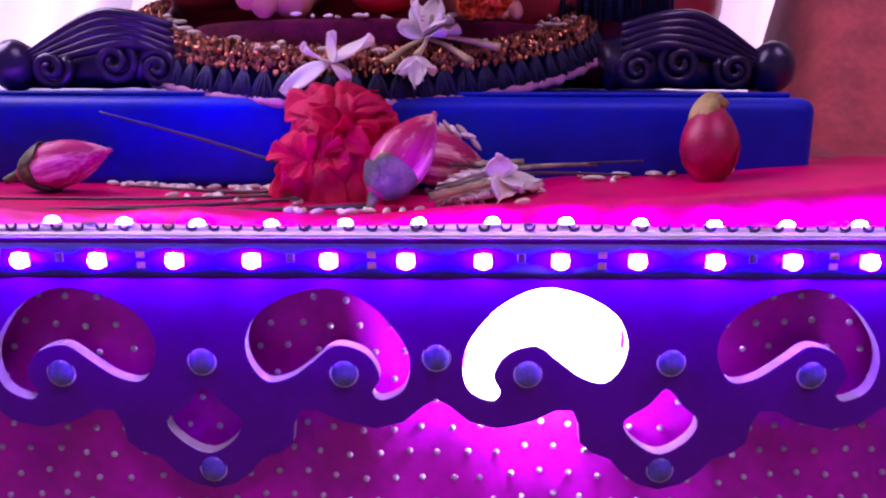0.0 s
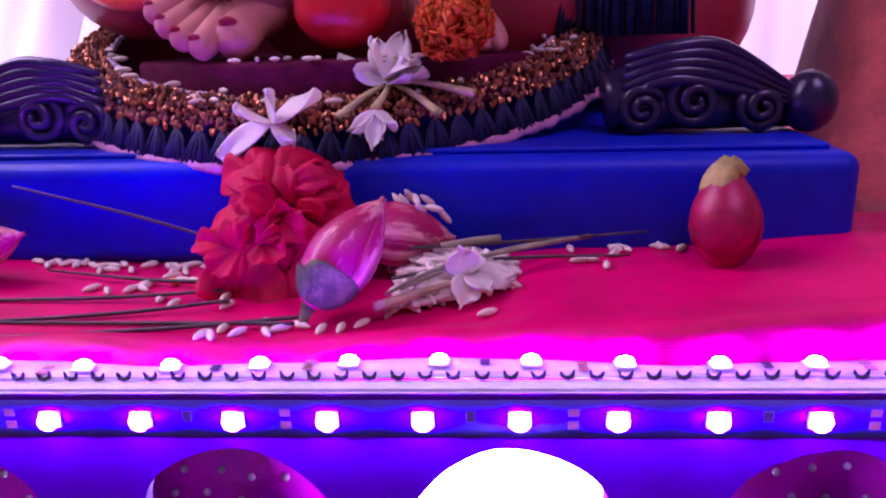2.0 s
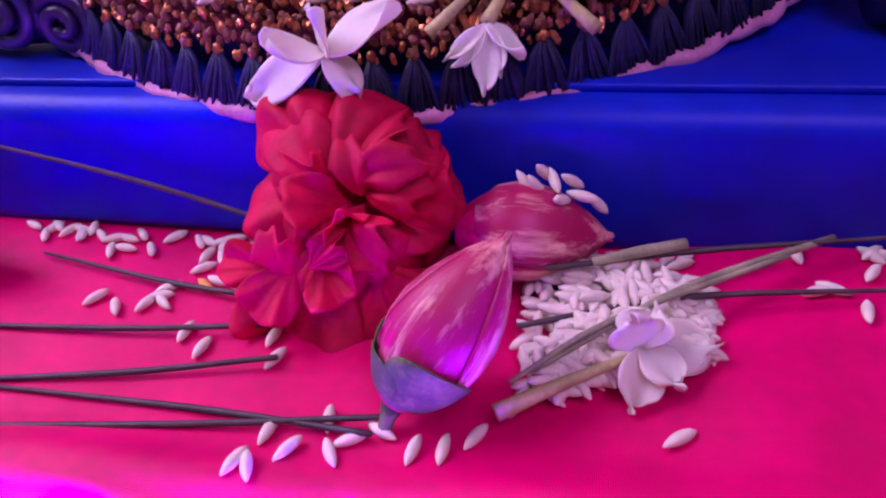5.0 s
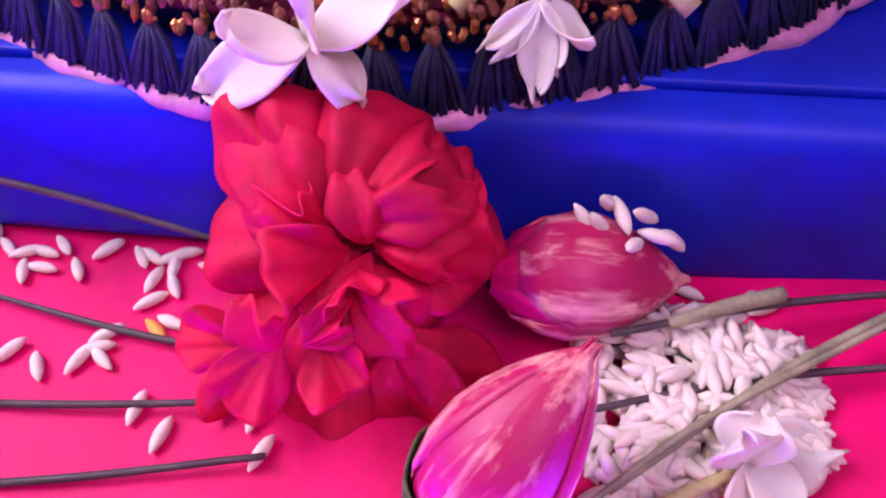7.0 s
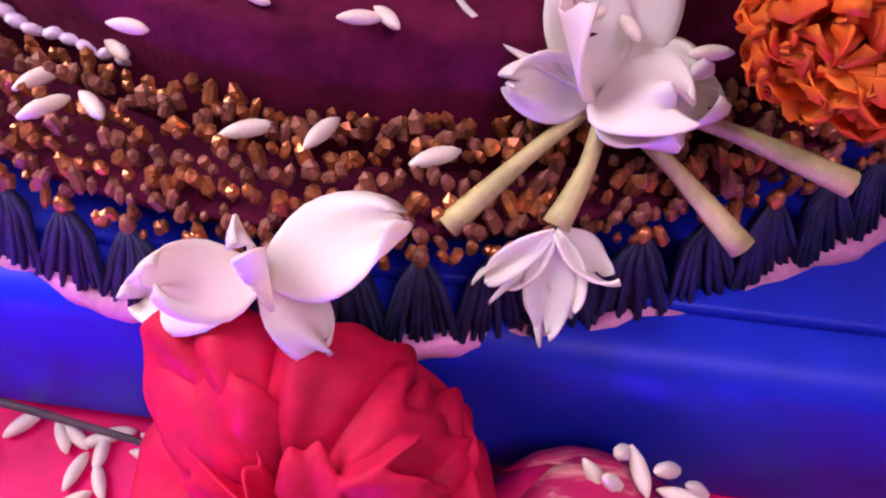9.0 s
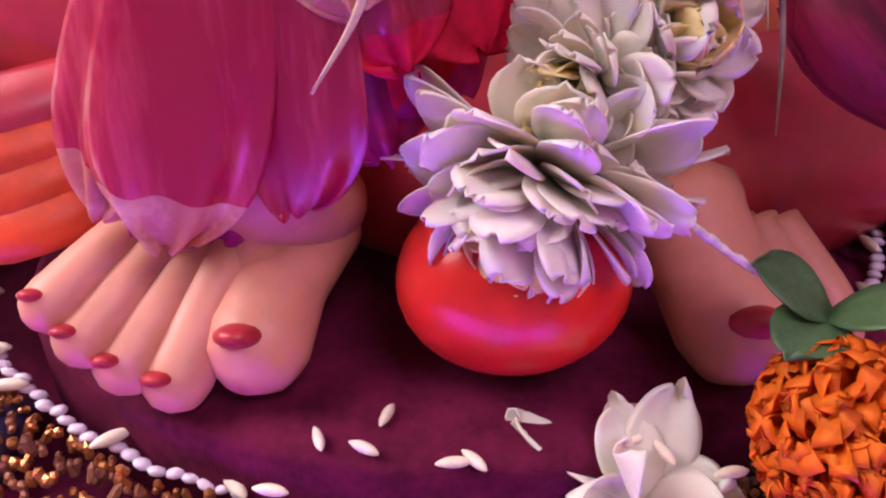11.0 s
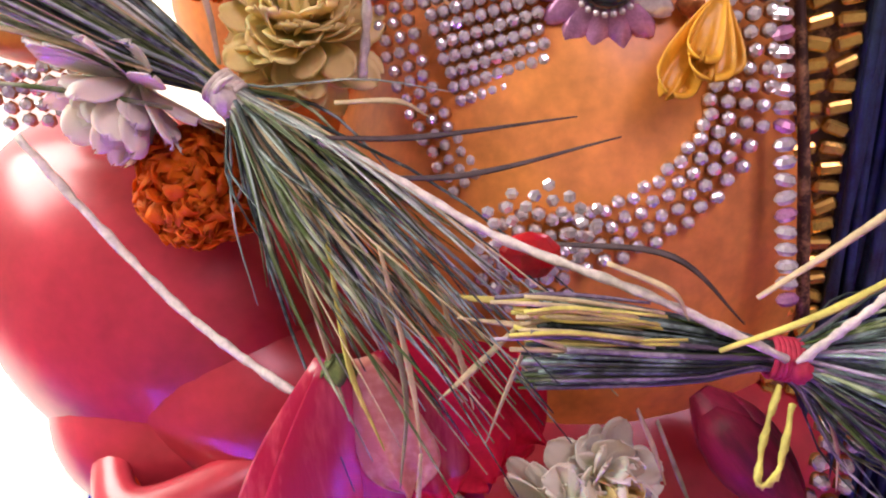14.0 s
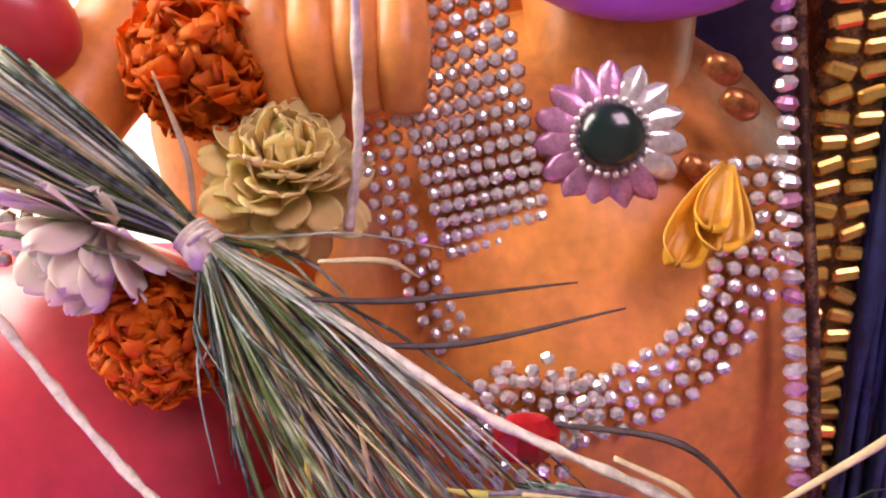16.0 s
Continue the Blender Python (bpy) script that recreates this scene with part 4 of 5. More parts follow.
# ---------------------------------------------------------------- the statue: one plain mesh
# The statue and all that lies on or hangs from it are laid out in a plan of their own; settle() sets that plan on the mat.
STANDING = set(bpy.data.objects)


def settle():
    place = Matrix.Translation(metres((0.296, -1.067, 2.352))) @ Matrix.Scale(0.757, 4)
    for ob in list(bpy.data.objects):
        if ob not in STANDING and ob.parent is None:
            ob.matrix_basis = place @ ob.matrix_basis


def base_slab():
    bm = bmesh.new()
    rings = []
    for grow, z in ((0.0, 1.6), (0.12, 1.7), (0.12, 4.3), (0.06, 4.45), (-0.1, 4.52), (-3.0, 4.52), (-7.0, 4.52)):
        rings.append([bm.verts.new(V(-2.6 + (9.2 + grow) * math.cos(a), 20.4 + (7.4 + grow) * math.sin(a), z)) for a in (2 * math.pi * k / 96 for k in range(96))])
    for a, b in zip(rings, rings[1:]):
        for k in range(96):
            bm.faces.new((a[k], a[(k + 1) % 96], b[(k + 1) % 96], b[k]))
    bm.faces.new(rings[-1])
    solo("velvet_platform", bm, M["seat"], "low oval maroon velvet platform under the statue", "platform")


base_slab()


def statue():
    bm = bmesh.new()
    skin, gold, nail, cloth_, pink = 0, 1, 2, 3, 4
    # one foot with five toes
    blob(bm, (-6.1, 17.4, 6.8), (1.7, 2.5, 1.2), (-24, 16, 8), 32, mat=skin)
    for tip, root, r in (((-8.85, 14.3, 6.35), (-7.4, 16.6, 7.1), 0.44), ((-8.4, 14.15, 5.85), (-7.0, 16.5, 6.9), 0.47), ((-7.85, 14.1, 5.4), (-6.7, 16.4, 6.7), 0.5),
                         ((-7.15, 14.1, 5.1), (-6.3, 16.3, 6.6), 0.54), ((-6.0, 14.6, 5.35), (-5.4, 17.0, 6.4), 0.84)):
        a, b = V(*tip), V(*root)
        d = (a - b).normalized()
        tube(bm, [b, b.lerp(a, 0.55) + V(0, 0, 0.1), a - d * 0.15, a + d * r * 0.45, a + d * r * 0.8], [r * 1.15, r * 0.95, r * 1.03, r * 0.82, r * 0.3], 20, 24, skin)
        side = d.cross(V(0, 0, 1)).normalized()
        up = side.cross(d)
        blob(bm, a + d * r * 0.15 + up * r * 0.74, (r * 0.46, r * 0.6, r * 0.24), (-30, 0, 0), 16, mat=nail)
    tube(bm, [(-5.9, 15.6, 6.0), (-6.1, 16.9, 6.75), (-6.3, 18.0, 7.5), (-7.0, 19.5, 8.6)], [0.7, 1.3, 1.5, 1.7], 24, 12, skin)
    # the other foot
    tube(bm, [(1.3, 16.8, 6.2), (1.6, 17.8, 6.3), (2.3, 19.2, 6.3)], [1.1, 1.05, 0.9], 24, 12, skin)
    a, b = V(1.75, 15.0, 5.25), V(1.2, 17.3, 6.6)
    d = (a - b).normalized()
    tube(bm, [b, b.lerp(a, 0.55), a - d * 0.2, a + d * 0.45, a + d * 0.72], [1.15, 0.95, 0.95, 0.72, 0.25], 20, 20, skin)
    blob(bm, a + V(0.05, -0.35, 0.55), (0.5, 0.45, 0.3), (-35, 0, 0), 16, mat=nail)
    for k in range(3):
        tube(bm, [(2.2 + 0.4 * k, 17.2, 6.2), (2.6 + 0.5 * k, 16.1, 5.4), (2.75 + 0.55 * k, 15.6, 4.95), (2.8 + 0.57 * k, 15.3, 4.75)], [0.5, 0.48, 0.4, 0.12], 16, 24, skin)
    # body and limbs as plain rounded forms
    blob(bm, (0.4, 24.8, 13.2), (7.6, 6.9, 9.6), seg=48, rough=0.03, mat=gold)
    blob(bm, (0.6, 21.4, 6.6), (8.0, 4.0, 3.7), seg=40, rough=0.03, mat=pink)
    blob(bm, (-11.6, 20.4, 8.6), (3.8, 3.2, 3.2), seg=40, mat=pink)
    blob(bm, (10.6, 25.5, 6.8), (6.0, 4.2, 5.2), (0, 10, 0), seg=40, mat=pink)
    blob(bm, (-11.9, 21.7, 11.5), (6.3, 4.1, 5.4), (0, 45, -12), 48, mat=pink)
    blob(bm, (-13.0, 20.0, 22.8), (2.6, 1.2, 1.6), (0, 20, 0), 28, mat=pink)
    blob(bm, (-12.4, 20.1, 19.7), (2.1, 1.0, 0.95), (0, 5, 0), 28, mat=gold)
    blob(bm, (-9.0, 21.5, 9.6), (5.0, 4.4, 3.6), (0, 20, 0), 40, mat=pink)
    blob(bm, (8.0, 24.0, 8.0), (4.6, 4.2, 3.6), (0, -20, 0), 40, mat=pink)
    blob(bm, (0.2, 27, 27), (5.4, 4.6, 6.5), seg=40, mat=gold)
    blob(bm, (-6.5, 25.5, 19.5), (5.0, 3.2, 6.0), seg=32, mat=gold)
    # arm at the side and a hand with fingers
    tube(bm, [(-7, 25, 25), (-9.5, 22.5, 23), (-11, 20.8, 20.8), (-11.3, 19.6, 19.5)], [1.6, 1.4, 1.1, 0.9], 20, 16, gold)
    for k in range(4):
        tube(bm, [(-6.6 + 0.9 * k, 20.8, 23.6), (-6.5 + 0.9 * k, 19.7, 22.2 - 0.15 * k), (-6.2 + 0.8 * k, 19.9, 20.6)], [0.6, 0.62, 0.45], 14, 12, gold)
    # trunk sweeping down the front
    tube(bm, [(0.5, 24.5, 26), (0.9, 22.7, 22.5), (0.3, 21.6, 19), (-0.9, 20.6, 16.6), (-2.2, 20.6, 15.6)], [2.4, 2.0, 1.7, 1.3, 0.9], 28, 30, gold)
    # pleats of the lower garment, sweeping over the leg
    for k in range(4):
        tube(bm, [(-4.8 - 0.3 * k, 18.4 + 0.25 * k, 8.6 + 0.3 * k), (-7.8 - 0.35 * k, 16.8 + 0.1 * k, 7.6 + 0.42 * k), (-10.2 - 0.42 * k, 15.6 + 0.2 * k, 7.0 + 0.5 * k), (-12.4 - 0.12 * k, 17.4 + 0.3 * k, 7.6 + 0.5 * k), (-12.8, 20, 8 + 0.45 * k)],
             [0.45, 0.6, 0.65, 0.6, 0.4], 12, 26, cloth_ if k < 3 else pink, flat=0.6)
    bmesh.ops.remove_doubles(bm, verts=bm.verts, dist=0.0005)
    solo("statue", bm, [M["skin"], M["skin_gold"], M["nail"], M["dhoti"], M["pinkgloss"]], "large seated painted statue in orange-red garment with golden skin", "statue")


statue()


def red_ball():
    t = thing("red_ball", (-1.95, 14.9, 5.05), "glossy red round sweet-shaped ball between the statue's feet", "ball")
    bm = bmesh.new()
    blob(bm, (0, 0.2, 1.3), (1.85, 1.5, 1.55), seg=36, rough=0.02)
    part("body", bm, M["redball"], t)


red_ball()


# ---------------------------------------------------------------- flowers round the statue
def chrysanthemum(at, facing, radius, depth, count, label, seed, mats=("white_petal", "cream_petal"), wide=0.19, tilt0=12, tilt1=92):
    t = thing("chrysanthemum", at, label, "flower", "white chrysanthemums")
    rnd = random.Random(seed)
    axis = Vector(facing).normalized()
    e1 = axis.orthogonal().normalized()
    e2 = axis.cross(e1)
    for k in range(count):
        f = (k + 0.5) / count
        tl = radians(tilt0 + (tilt1 - tilt0) * f ** 0.75 + rnd.uniform(-20, 20))
        ph = k * 2.39996 + rnd.uniform(-0.2, 0.2)
        radial = e1 * math.cos(ph) + e2 * math.sin(ph)
        d = axis * math.cos(tl) + radial * math.sin(tl)
        bm = bmesh.new()
        petal(bm, frame_of(-axis * depth * f + radial * radius * 0.12, d, axis, rnd.uniform(-0.5, 0.5)), radius * rnd.uniform(0.7, 1.1) * (0.62 + 0.4 * f), wide * rnd.uniform(0.85, 1.25) * radius, 0.16,
              rnd.uniform(0.2, 0.9) * (1 - f) + rnd.uniform(-0.5, 0.1) * f, 0.03, 1.5, rnd.uniform(0, 6), 9, 6, tip=0.7, root=0.3, frill=0.03, frills=1.6)
        part("petal", bm, M[mats[0]] if f > 0.14 else M[mats[1]], t, solid=0.03)
    return t


def marigold(at, facing, radius, label, seed, count=170):
    t = thing("marigold", at, label, "flower", "orange marigolds")
    rnd = random.Random(seed)
    axis = Vector(facing).normalized()
    e1 = axis.orthogonal().normalized()
    e2 = axis.cross(e1)
    for k in range(count):
        f = (k + 0.5) / count
        tl = radians(4 + 108 * f ** 0.6 + rnd.uniform(-7, 7))
        ph = k * 2.39996 + rnd.uniform(-0.2, 0.2)
        radial = e1 * math.cos(ph) + e2 * math.sin(ph)
        d = axis * math.cos(tl) + radial * math.sin(tl)
        bm = bmesh.new()
        petal(bm, frame_of(d * radius * 0.3, d, axis if tl > 0.4 else radial, rnd.uniform(-0.8, 0.8)), radius * 0.72 * rnd.uniform(0.85, 1.1), radius * 0.26 * rnd.uniform(0.8, 1.2), 0.5, rnd.uniform(-0.8, 0.8), radius * 0.08, 2.5, rnd.uniform(0, 6), 6, 7, tip=0.8, root=0.3)
        part("petal", bm, M["marigold"], t, solid=0.025)
    bm = bmesh.new()
    blob(bm, axis * -0.1 * radius, (radius * 0.55,) * 3, seg=16)
    part("heart", bm, M["marigold"], t)
    return t


def hibiscus():
    t = thing("hibiscus", (-5.4, 15.0, 13.4), "large drooping pink-red hibiscus with glossy veined petals", "flower")
    rnd = random.Random(5)
    specs = [((0.1, 0.35, -0.2), (-0.22, -0.1, -1.0), 6.7, 1.3, "magenta", "magenta"), ((-0.2, 0.3, -0.2), (-0.36, -0.12, -0.95), 6.6, 1.15, "magenta", "magenta"),
             ((-0.2, 0, 0), (-0.4, -0.22, -0.95), 6.1, 1.05, "hibiscus", "hib_pale"), ((0, -0.1, 0), (-0.2, -0.26, -0.97), 6.2, 1.15, "hibiscus", "hib_pale"), ((0.2, 0.1, 0), (-0.02, -0.18, -0.97), 5.8, 1.15, "hibiscus", "hibiscus"),
             ((0.5, 0.05, 0.1), (0.24, -0.3, -0.9), 3.1, 0.85, "hib_pale", "hib_pale"), ((0.6, 0.3, 0), (0.34, -0.2, -0.9), 3.9, 1.0, "hibiscus", "rose"), ((0.8, 0.5, 0), (0.5, -0.1, -0.8), 4.2, 1.25, "rose", "rose"),
             ((1.0, 0.8, -0.3), (0.75, 0.05, -0.62), 4.3, 1.5, "rose", "rose"), ((0.9, 0.8, -0.8), (0.5, 0.0, -0.9), 4.2, 1.3, "rose", "magenta"), ((0.6, 0.6, -1.5), (0.28, -0.05, -1.0), 4.0, 1.1, "magenta", "magenta")]
    for k, (o, d, ln, wd, mt, tip) in enumerate(specs):
        bm = bmesh.new()
        petal(bm, frame_of(o, d, (-0.15 + 0.06 * k, -1, 0.1), rnd.uniform(-0.25, 0.25)), ln, wd, -0.3, -0.25, 0.1, 2.2, rnd.uniform(0, 6), 22, 26, tip=0.74, root=0.28, mat=0, tipmat=1, frill=0.09, frills=3.4)
        part("petal", bm, [M[mt], M[tip]], t, solid=0.04)
    for k in range(4):
        bm = bmesh.new()
        petal(bm, frame_of((0, 0, 0.2), (math.cos(k * 1.6), math.sin(k * 1.6), -0.6), (0, 0, 1)), 0.6, 0.25, -0.2, -0.6, 0.03, 1.5, k, 8, 6, tip=0.4)
        part("sepal", bm, M["sepal"], t, solid=0.04)


hibiscus()
chrysanthemum((-1.75, 14.7, 7.9), (-0.3, -0.62, -0.62), 2.15, 0.6, 130, "white chrysanthemum with a creamy heart resting on the red ball", 21, wide=0.21, tilt0=8, tilt1=100)
chrysanthemum((-1.2, 14.75, 9.5), (-0.55, -0.75, -0.1), 1.35, 0.5, 60, "white chrysanthemum with loose petals beside the hibiscus", 22, wide=0.24, tilt0=8, tilt1=100)
chrysanthemum((0.05, 15.1, 10.1), (0.35, -0.8, 0.25), 1.4, 0.5, 60, "white chrysanthemum with loose petals above the foot", 25, wide=0.26, tilt0=8, tilt1=100)
chrysanthemum((-9.9, 17.9, 18.3), (-0.55, -0.5, -0.75), 1.95, 0.5, 70, "white chrysanthemum tucked behind the grass bundle", 23, wide=0.2, tilt0=8, tilt1=85)
chrysanthemum((-6.2, 18.9, 19.7), (0.15, -0.75, 0.75), 1.75, 0.9, 120, "pale yellow chrysanthemum above the grass bundle", 24, ("cream_petal", "cream_petal"), 0.22, 10, 120)
marigold((-8.8, 18.3, 16.1), (-0.1, -0.85, 0.3), 1.4, "bright orange marigold under the grass bundle", 31)
marigold((-7.9, 20.0, 21.6), (0.0, -0.9, 0.2), 1.6, "bright orange marigold beside the statue's hand", 32)
marigold((2.32, 12.37, 5.61), (-0.2, -0.7, 0.65), 1.28, "orange marigold with a green leaf by the statue's foot", 33)
bud((2.5, 17.6, 10.7), (2.1, -2.0, -2.35), 3.7, 0.95, "large dark magenta bud hanging beside the white flowers", 1.3, False, False, "bud_dark")


def leaves():
    t = thing("leaf_sprig", (2.2, 13.5, 6.7), "small dark green leaf sprig over the marigold", "leaf")
    for k, d in enumerate(((-0.6, -0.6, 0.2), (0.4, -0.5, 0.6), (-0.2, -0.7, -0.5), (-0.7, 0.1, 0.7))):
        bm = bmesh.new()
        petal(bm, frame_of((0, 0, 0), d, (0, -0.3, 1)), 1.3, 0.5, 0.2, -0.5, 0.04, 1.5, k, 8, 6, tip=0.5)
        part("leaf", bm, M["leaf"], t, solid=0.03)


leaves()


def seat_rice():
    for x, y, r in ((-4.9, 13.4, 20), (-4.2, 13.2, 60), (-3.9, 13.9, 160), (-2.9, 12.9, 95), (-2.6, 12.95, 40), (-0.1, 13.4, 120), (0.15, 13.1, 20), (0.0, 14.0, 70), (1.0, 12.7, 100), (-5.4, 12.4, 80)):
        rice_at(x, y, 4.62, r)


seat_rice()


# ---------------------------------------------------------------- grass bundles and string
def grass_bundle(name_label, butt, tie, fan, n, spread0, spread1, seed, mats, loose, extra_long=0.0):
    """A tied bundle: blades run from the cut butt through the tie and fan out beyond it."""
    t = thing("grass_bundle", tie, name_label, "grass bundle", "tied grass bundles")
    rnd = random.Random(seed)
    tie_v, butt_v, fan_v = Vector(tie), Vector(butt) - Vector(tie), Vector(fan) - Vector(tie)
    axis = (fan_v - butt_v).normalized()
    e1 = axis.cross(V(0, -1, 0.3)).normalized()
    e2 = axis.cross(e1)
    groups = {m: bmesh.new() for m in mats}
    for k in range(n):
        a, r = rnd.uniform(0, 6.28), rnd.random() ** 0.5
        off = (e1 * math.cos(a) + e2 * math.sin(a)) * r
        start = butt_v * rnd.uniform(0.82, 1.05) + off * spread0
        mid = off * 0.26
        end = fan_v * rnd.uniform(0.45, 1.15 + extra_long) + off * spread1 * rnd.uniform(0.6, 1.4) + V(rnd.uniform(-0.7, 0.7), rnd.uniform(-0.6, 0.4), rnd.uniform(-0.9, 0.6))
        bend = (mid.lerp(end, 0.5)) + off * 0.2 + V(rnd.uniform(-0.4, 0.4), rnd.uniform(-0.35, 0.3), rnd.uniform(-0.25, 0.45))
        w = rnd.uniform(0.025, 0.066)
        tube(groups[rnd.choice(mats)], [start, start.lerp(mid, 0.6) + off * 0.1, mid, bend, end], [w, w * 1.1, w, w * 0.8, 0.012], 5, 14, flat=0.45)
    for m, bm in groups.items():
        tagged(part("grass_mass", bm, M[m], t, "thin dry and green grass blades"), kind="stuff")
    bm = bmesh.new()
    for k in range(6):
        tube(bm, [axis * (0.09 * k - 0.22) + (e1 * math.cos(b) + e2 * math.sin(b)) * 0.37 for b in np.linspace(0, 2 * math.pi, 17)], 0.06, 6, cap=False)
    part("binding", bm, M[loose[0]], t, "string wound round the bundle")
    return t


A_TIE, A_BUTT, A_FAN = (3.1, 14.7, 13.45), (-1.6, 14.7, 14.0), (8.2, 14.0, 12.2)
B_TIE, B_BUTT, B_FAN = (-7.6, 17.6, 18.4), (-12.0, 17.4, 21.6), (-2.8, 15.2, 13.3)
grass_bundle("tied bundle of cut grass with purple-grey blades and pink thread", A_BUTT, A_TIE, A_FAN, 220, 0.95, 1.9, 41, ["durva_dark", "lilac_blade", "durva_dark", "durva"], ["thread"])
grass_bundle("tied bundle of fresh green grass with white string", B_BUTT, B_TIE, B_FAN, 200, 1.25, 2.2, 42, ["durva", "durva_dark", "durva", "silver_glint_blade", "straw"], ["string"], 0.1)


def loose_blades():
    """Single blades that stand apart from the bundles."""
    t = thing("loose_blades", (0, 0, 0), "loose straw-coloured and green grass blades sticking out", "grass")
    specs = [((-1.4, 14.7, 14.5), (-2.0, 14.0, 13.5), (-2.47, 13.6, 12.5), "straw"), ((-1.8, 14.7, 14.3), (-2.7, 14.3, 13.6), (-3.3, 14.0, 13.2), "straw"),
             ((-1.4, 14.6, 14.9), (-2.4, 14.5, 15.0), (-2.9, 14.5, 15.1), "yellow_straw"), ((-0.6, 14.4, 14.3), (-1.7, 14.3, 14.55), (-2.9, 14.4, 14.7), "straw"),
             ((2.4, 14.4, 14.9), (4.2, 14.4, 16.3), (6.4, 14.5, 18.2), "straw"), ((1.8, 14.3, 13.9), (3.6, 14.0, 14.9), (5.8, 14.0, 16.4), "yellow_straw"),
             ((-0.2, 14.6, 15.6), (0.9, 14.4, 15.1), (1.25, 14.4, 14.5), "straw"), ((0.5, 14.8, 12.3), (0.9, 14.9, 11.2), (1.2, 15.0, 10.2), "straw"),
             ((0.9, 14.8, 12.0), (1.6, 15.4, 10.0), (2.2, 16.2, 8.3), "grey_stem"), ((3.7, 14.4, 12.9), (4.1, 14.2, 11.8), (4.25, 14.2, 10.7), "straw"),
             ((-4.3, 15.0, 16.0), (-3.8, 14.1, 13.6), (-3.7, 13.7, 12.2), "straw"), ((-3.7, 13.7, 12.2), (-3.9, 13.5, 10.9), (-4.5, 13.2, 9.9), "straw"),
             ((-5.4, 15.6, 15.8), (-5.0, 14.4, 13.7), (-4.4, 13.8, 12.2), "yellow_straw"), ((-4.6, 15.3, 15.4), (-4.0, 14.5, 13.2), (-4.2, 13.9, 11.2), "grey_stem"),
             ((-6.2, 16.2, 15.8), (-5.7, 15.2, 14.3), (-5.2, 14.6, 12.3), "straw"), ((-3.3, 15.2, 15.0), (-2.9, 14.7, 13.6), (-2.7, 14.5, 12.6), "straw"),
             ((-8.6, 17.2, 18.2), (-10.5, 17.0, 18.7), (-13.3, 16.8, 19.2), "durva"), ((-8.8, 17.1, 19.0), (-10.8, 16.9, 19.8), (-13.0, 16.7, 20.4), "straw"),
             ((-7.4, 17.3, 18.1), (-7.2, 17.1, 17.0), (-7.7, 17.0, 16.0), "straw"), ((-7.5, 17.3, 19.0), (-7.5, 17.2, 20.2), (-7.9, 17.2, 21.6), "straw"),
             ((-5.2, 16.9, 18.2), (-4.0, 17.2, 18.1), (-3.4, 17.4, 17.7), "straw"), ((-5.6, 16.6, 17.6), (-3.6, 17.0, 17.4), (-0.4, 17.6, 17.5), "dark_stem"),
             ((-4.8, 16.4, 16.8), (-2.6, 16.6, 16.7), (0.4, 17.0, 17.2), "dark_stem"), ((-1.0, 16.0, 15.4), (1.2, 15.6, 15.2), (2.6, 15.4, 13.8), "dark_stem")]
    for a, b, c, m in specs:
        bm = bmesh.new()
        tube(bm, [a, b, c], [0.05, 0.075, 0.02], 6, 16, flat=0.4)
        part("blade", bm, M[m], t)
    rnd = random.Random(9)
    for k in range(22):
        bm = bmesh.new()
        z, y = 14.1 + 0.045 * k + rnd.uniform(-0.1, 0.1), 14.1 + rnd.uniform(-0.15, 0.3)
        tube(bm, [(rnd.uniform(-0.2, 1.2), y + 0.1, z - 0.25 + rnd.uniform(-0.1, 0.1)), (-0.9, y, z + rnd.uniform(-0.05, 0.1)), (-1.6 - 0.8 * rnd.random() ** 3, y, z + rnd.uniform(0, 0.3))], [0.03, 0.05, 0.045], 5, 8, flat=0.6)
        part("blade", bm, M["yellow_straw" if rnd.random() < 0.4 else "straw" if rnd.random() < 0.5 else "lilac_blade"], t)


loose_blades()


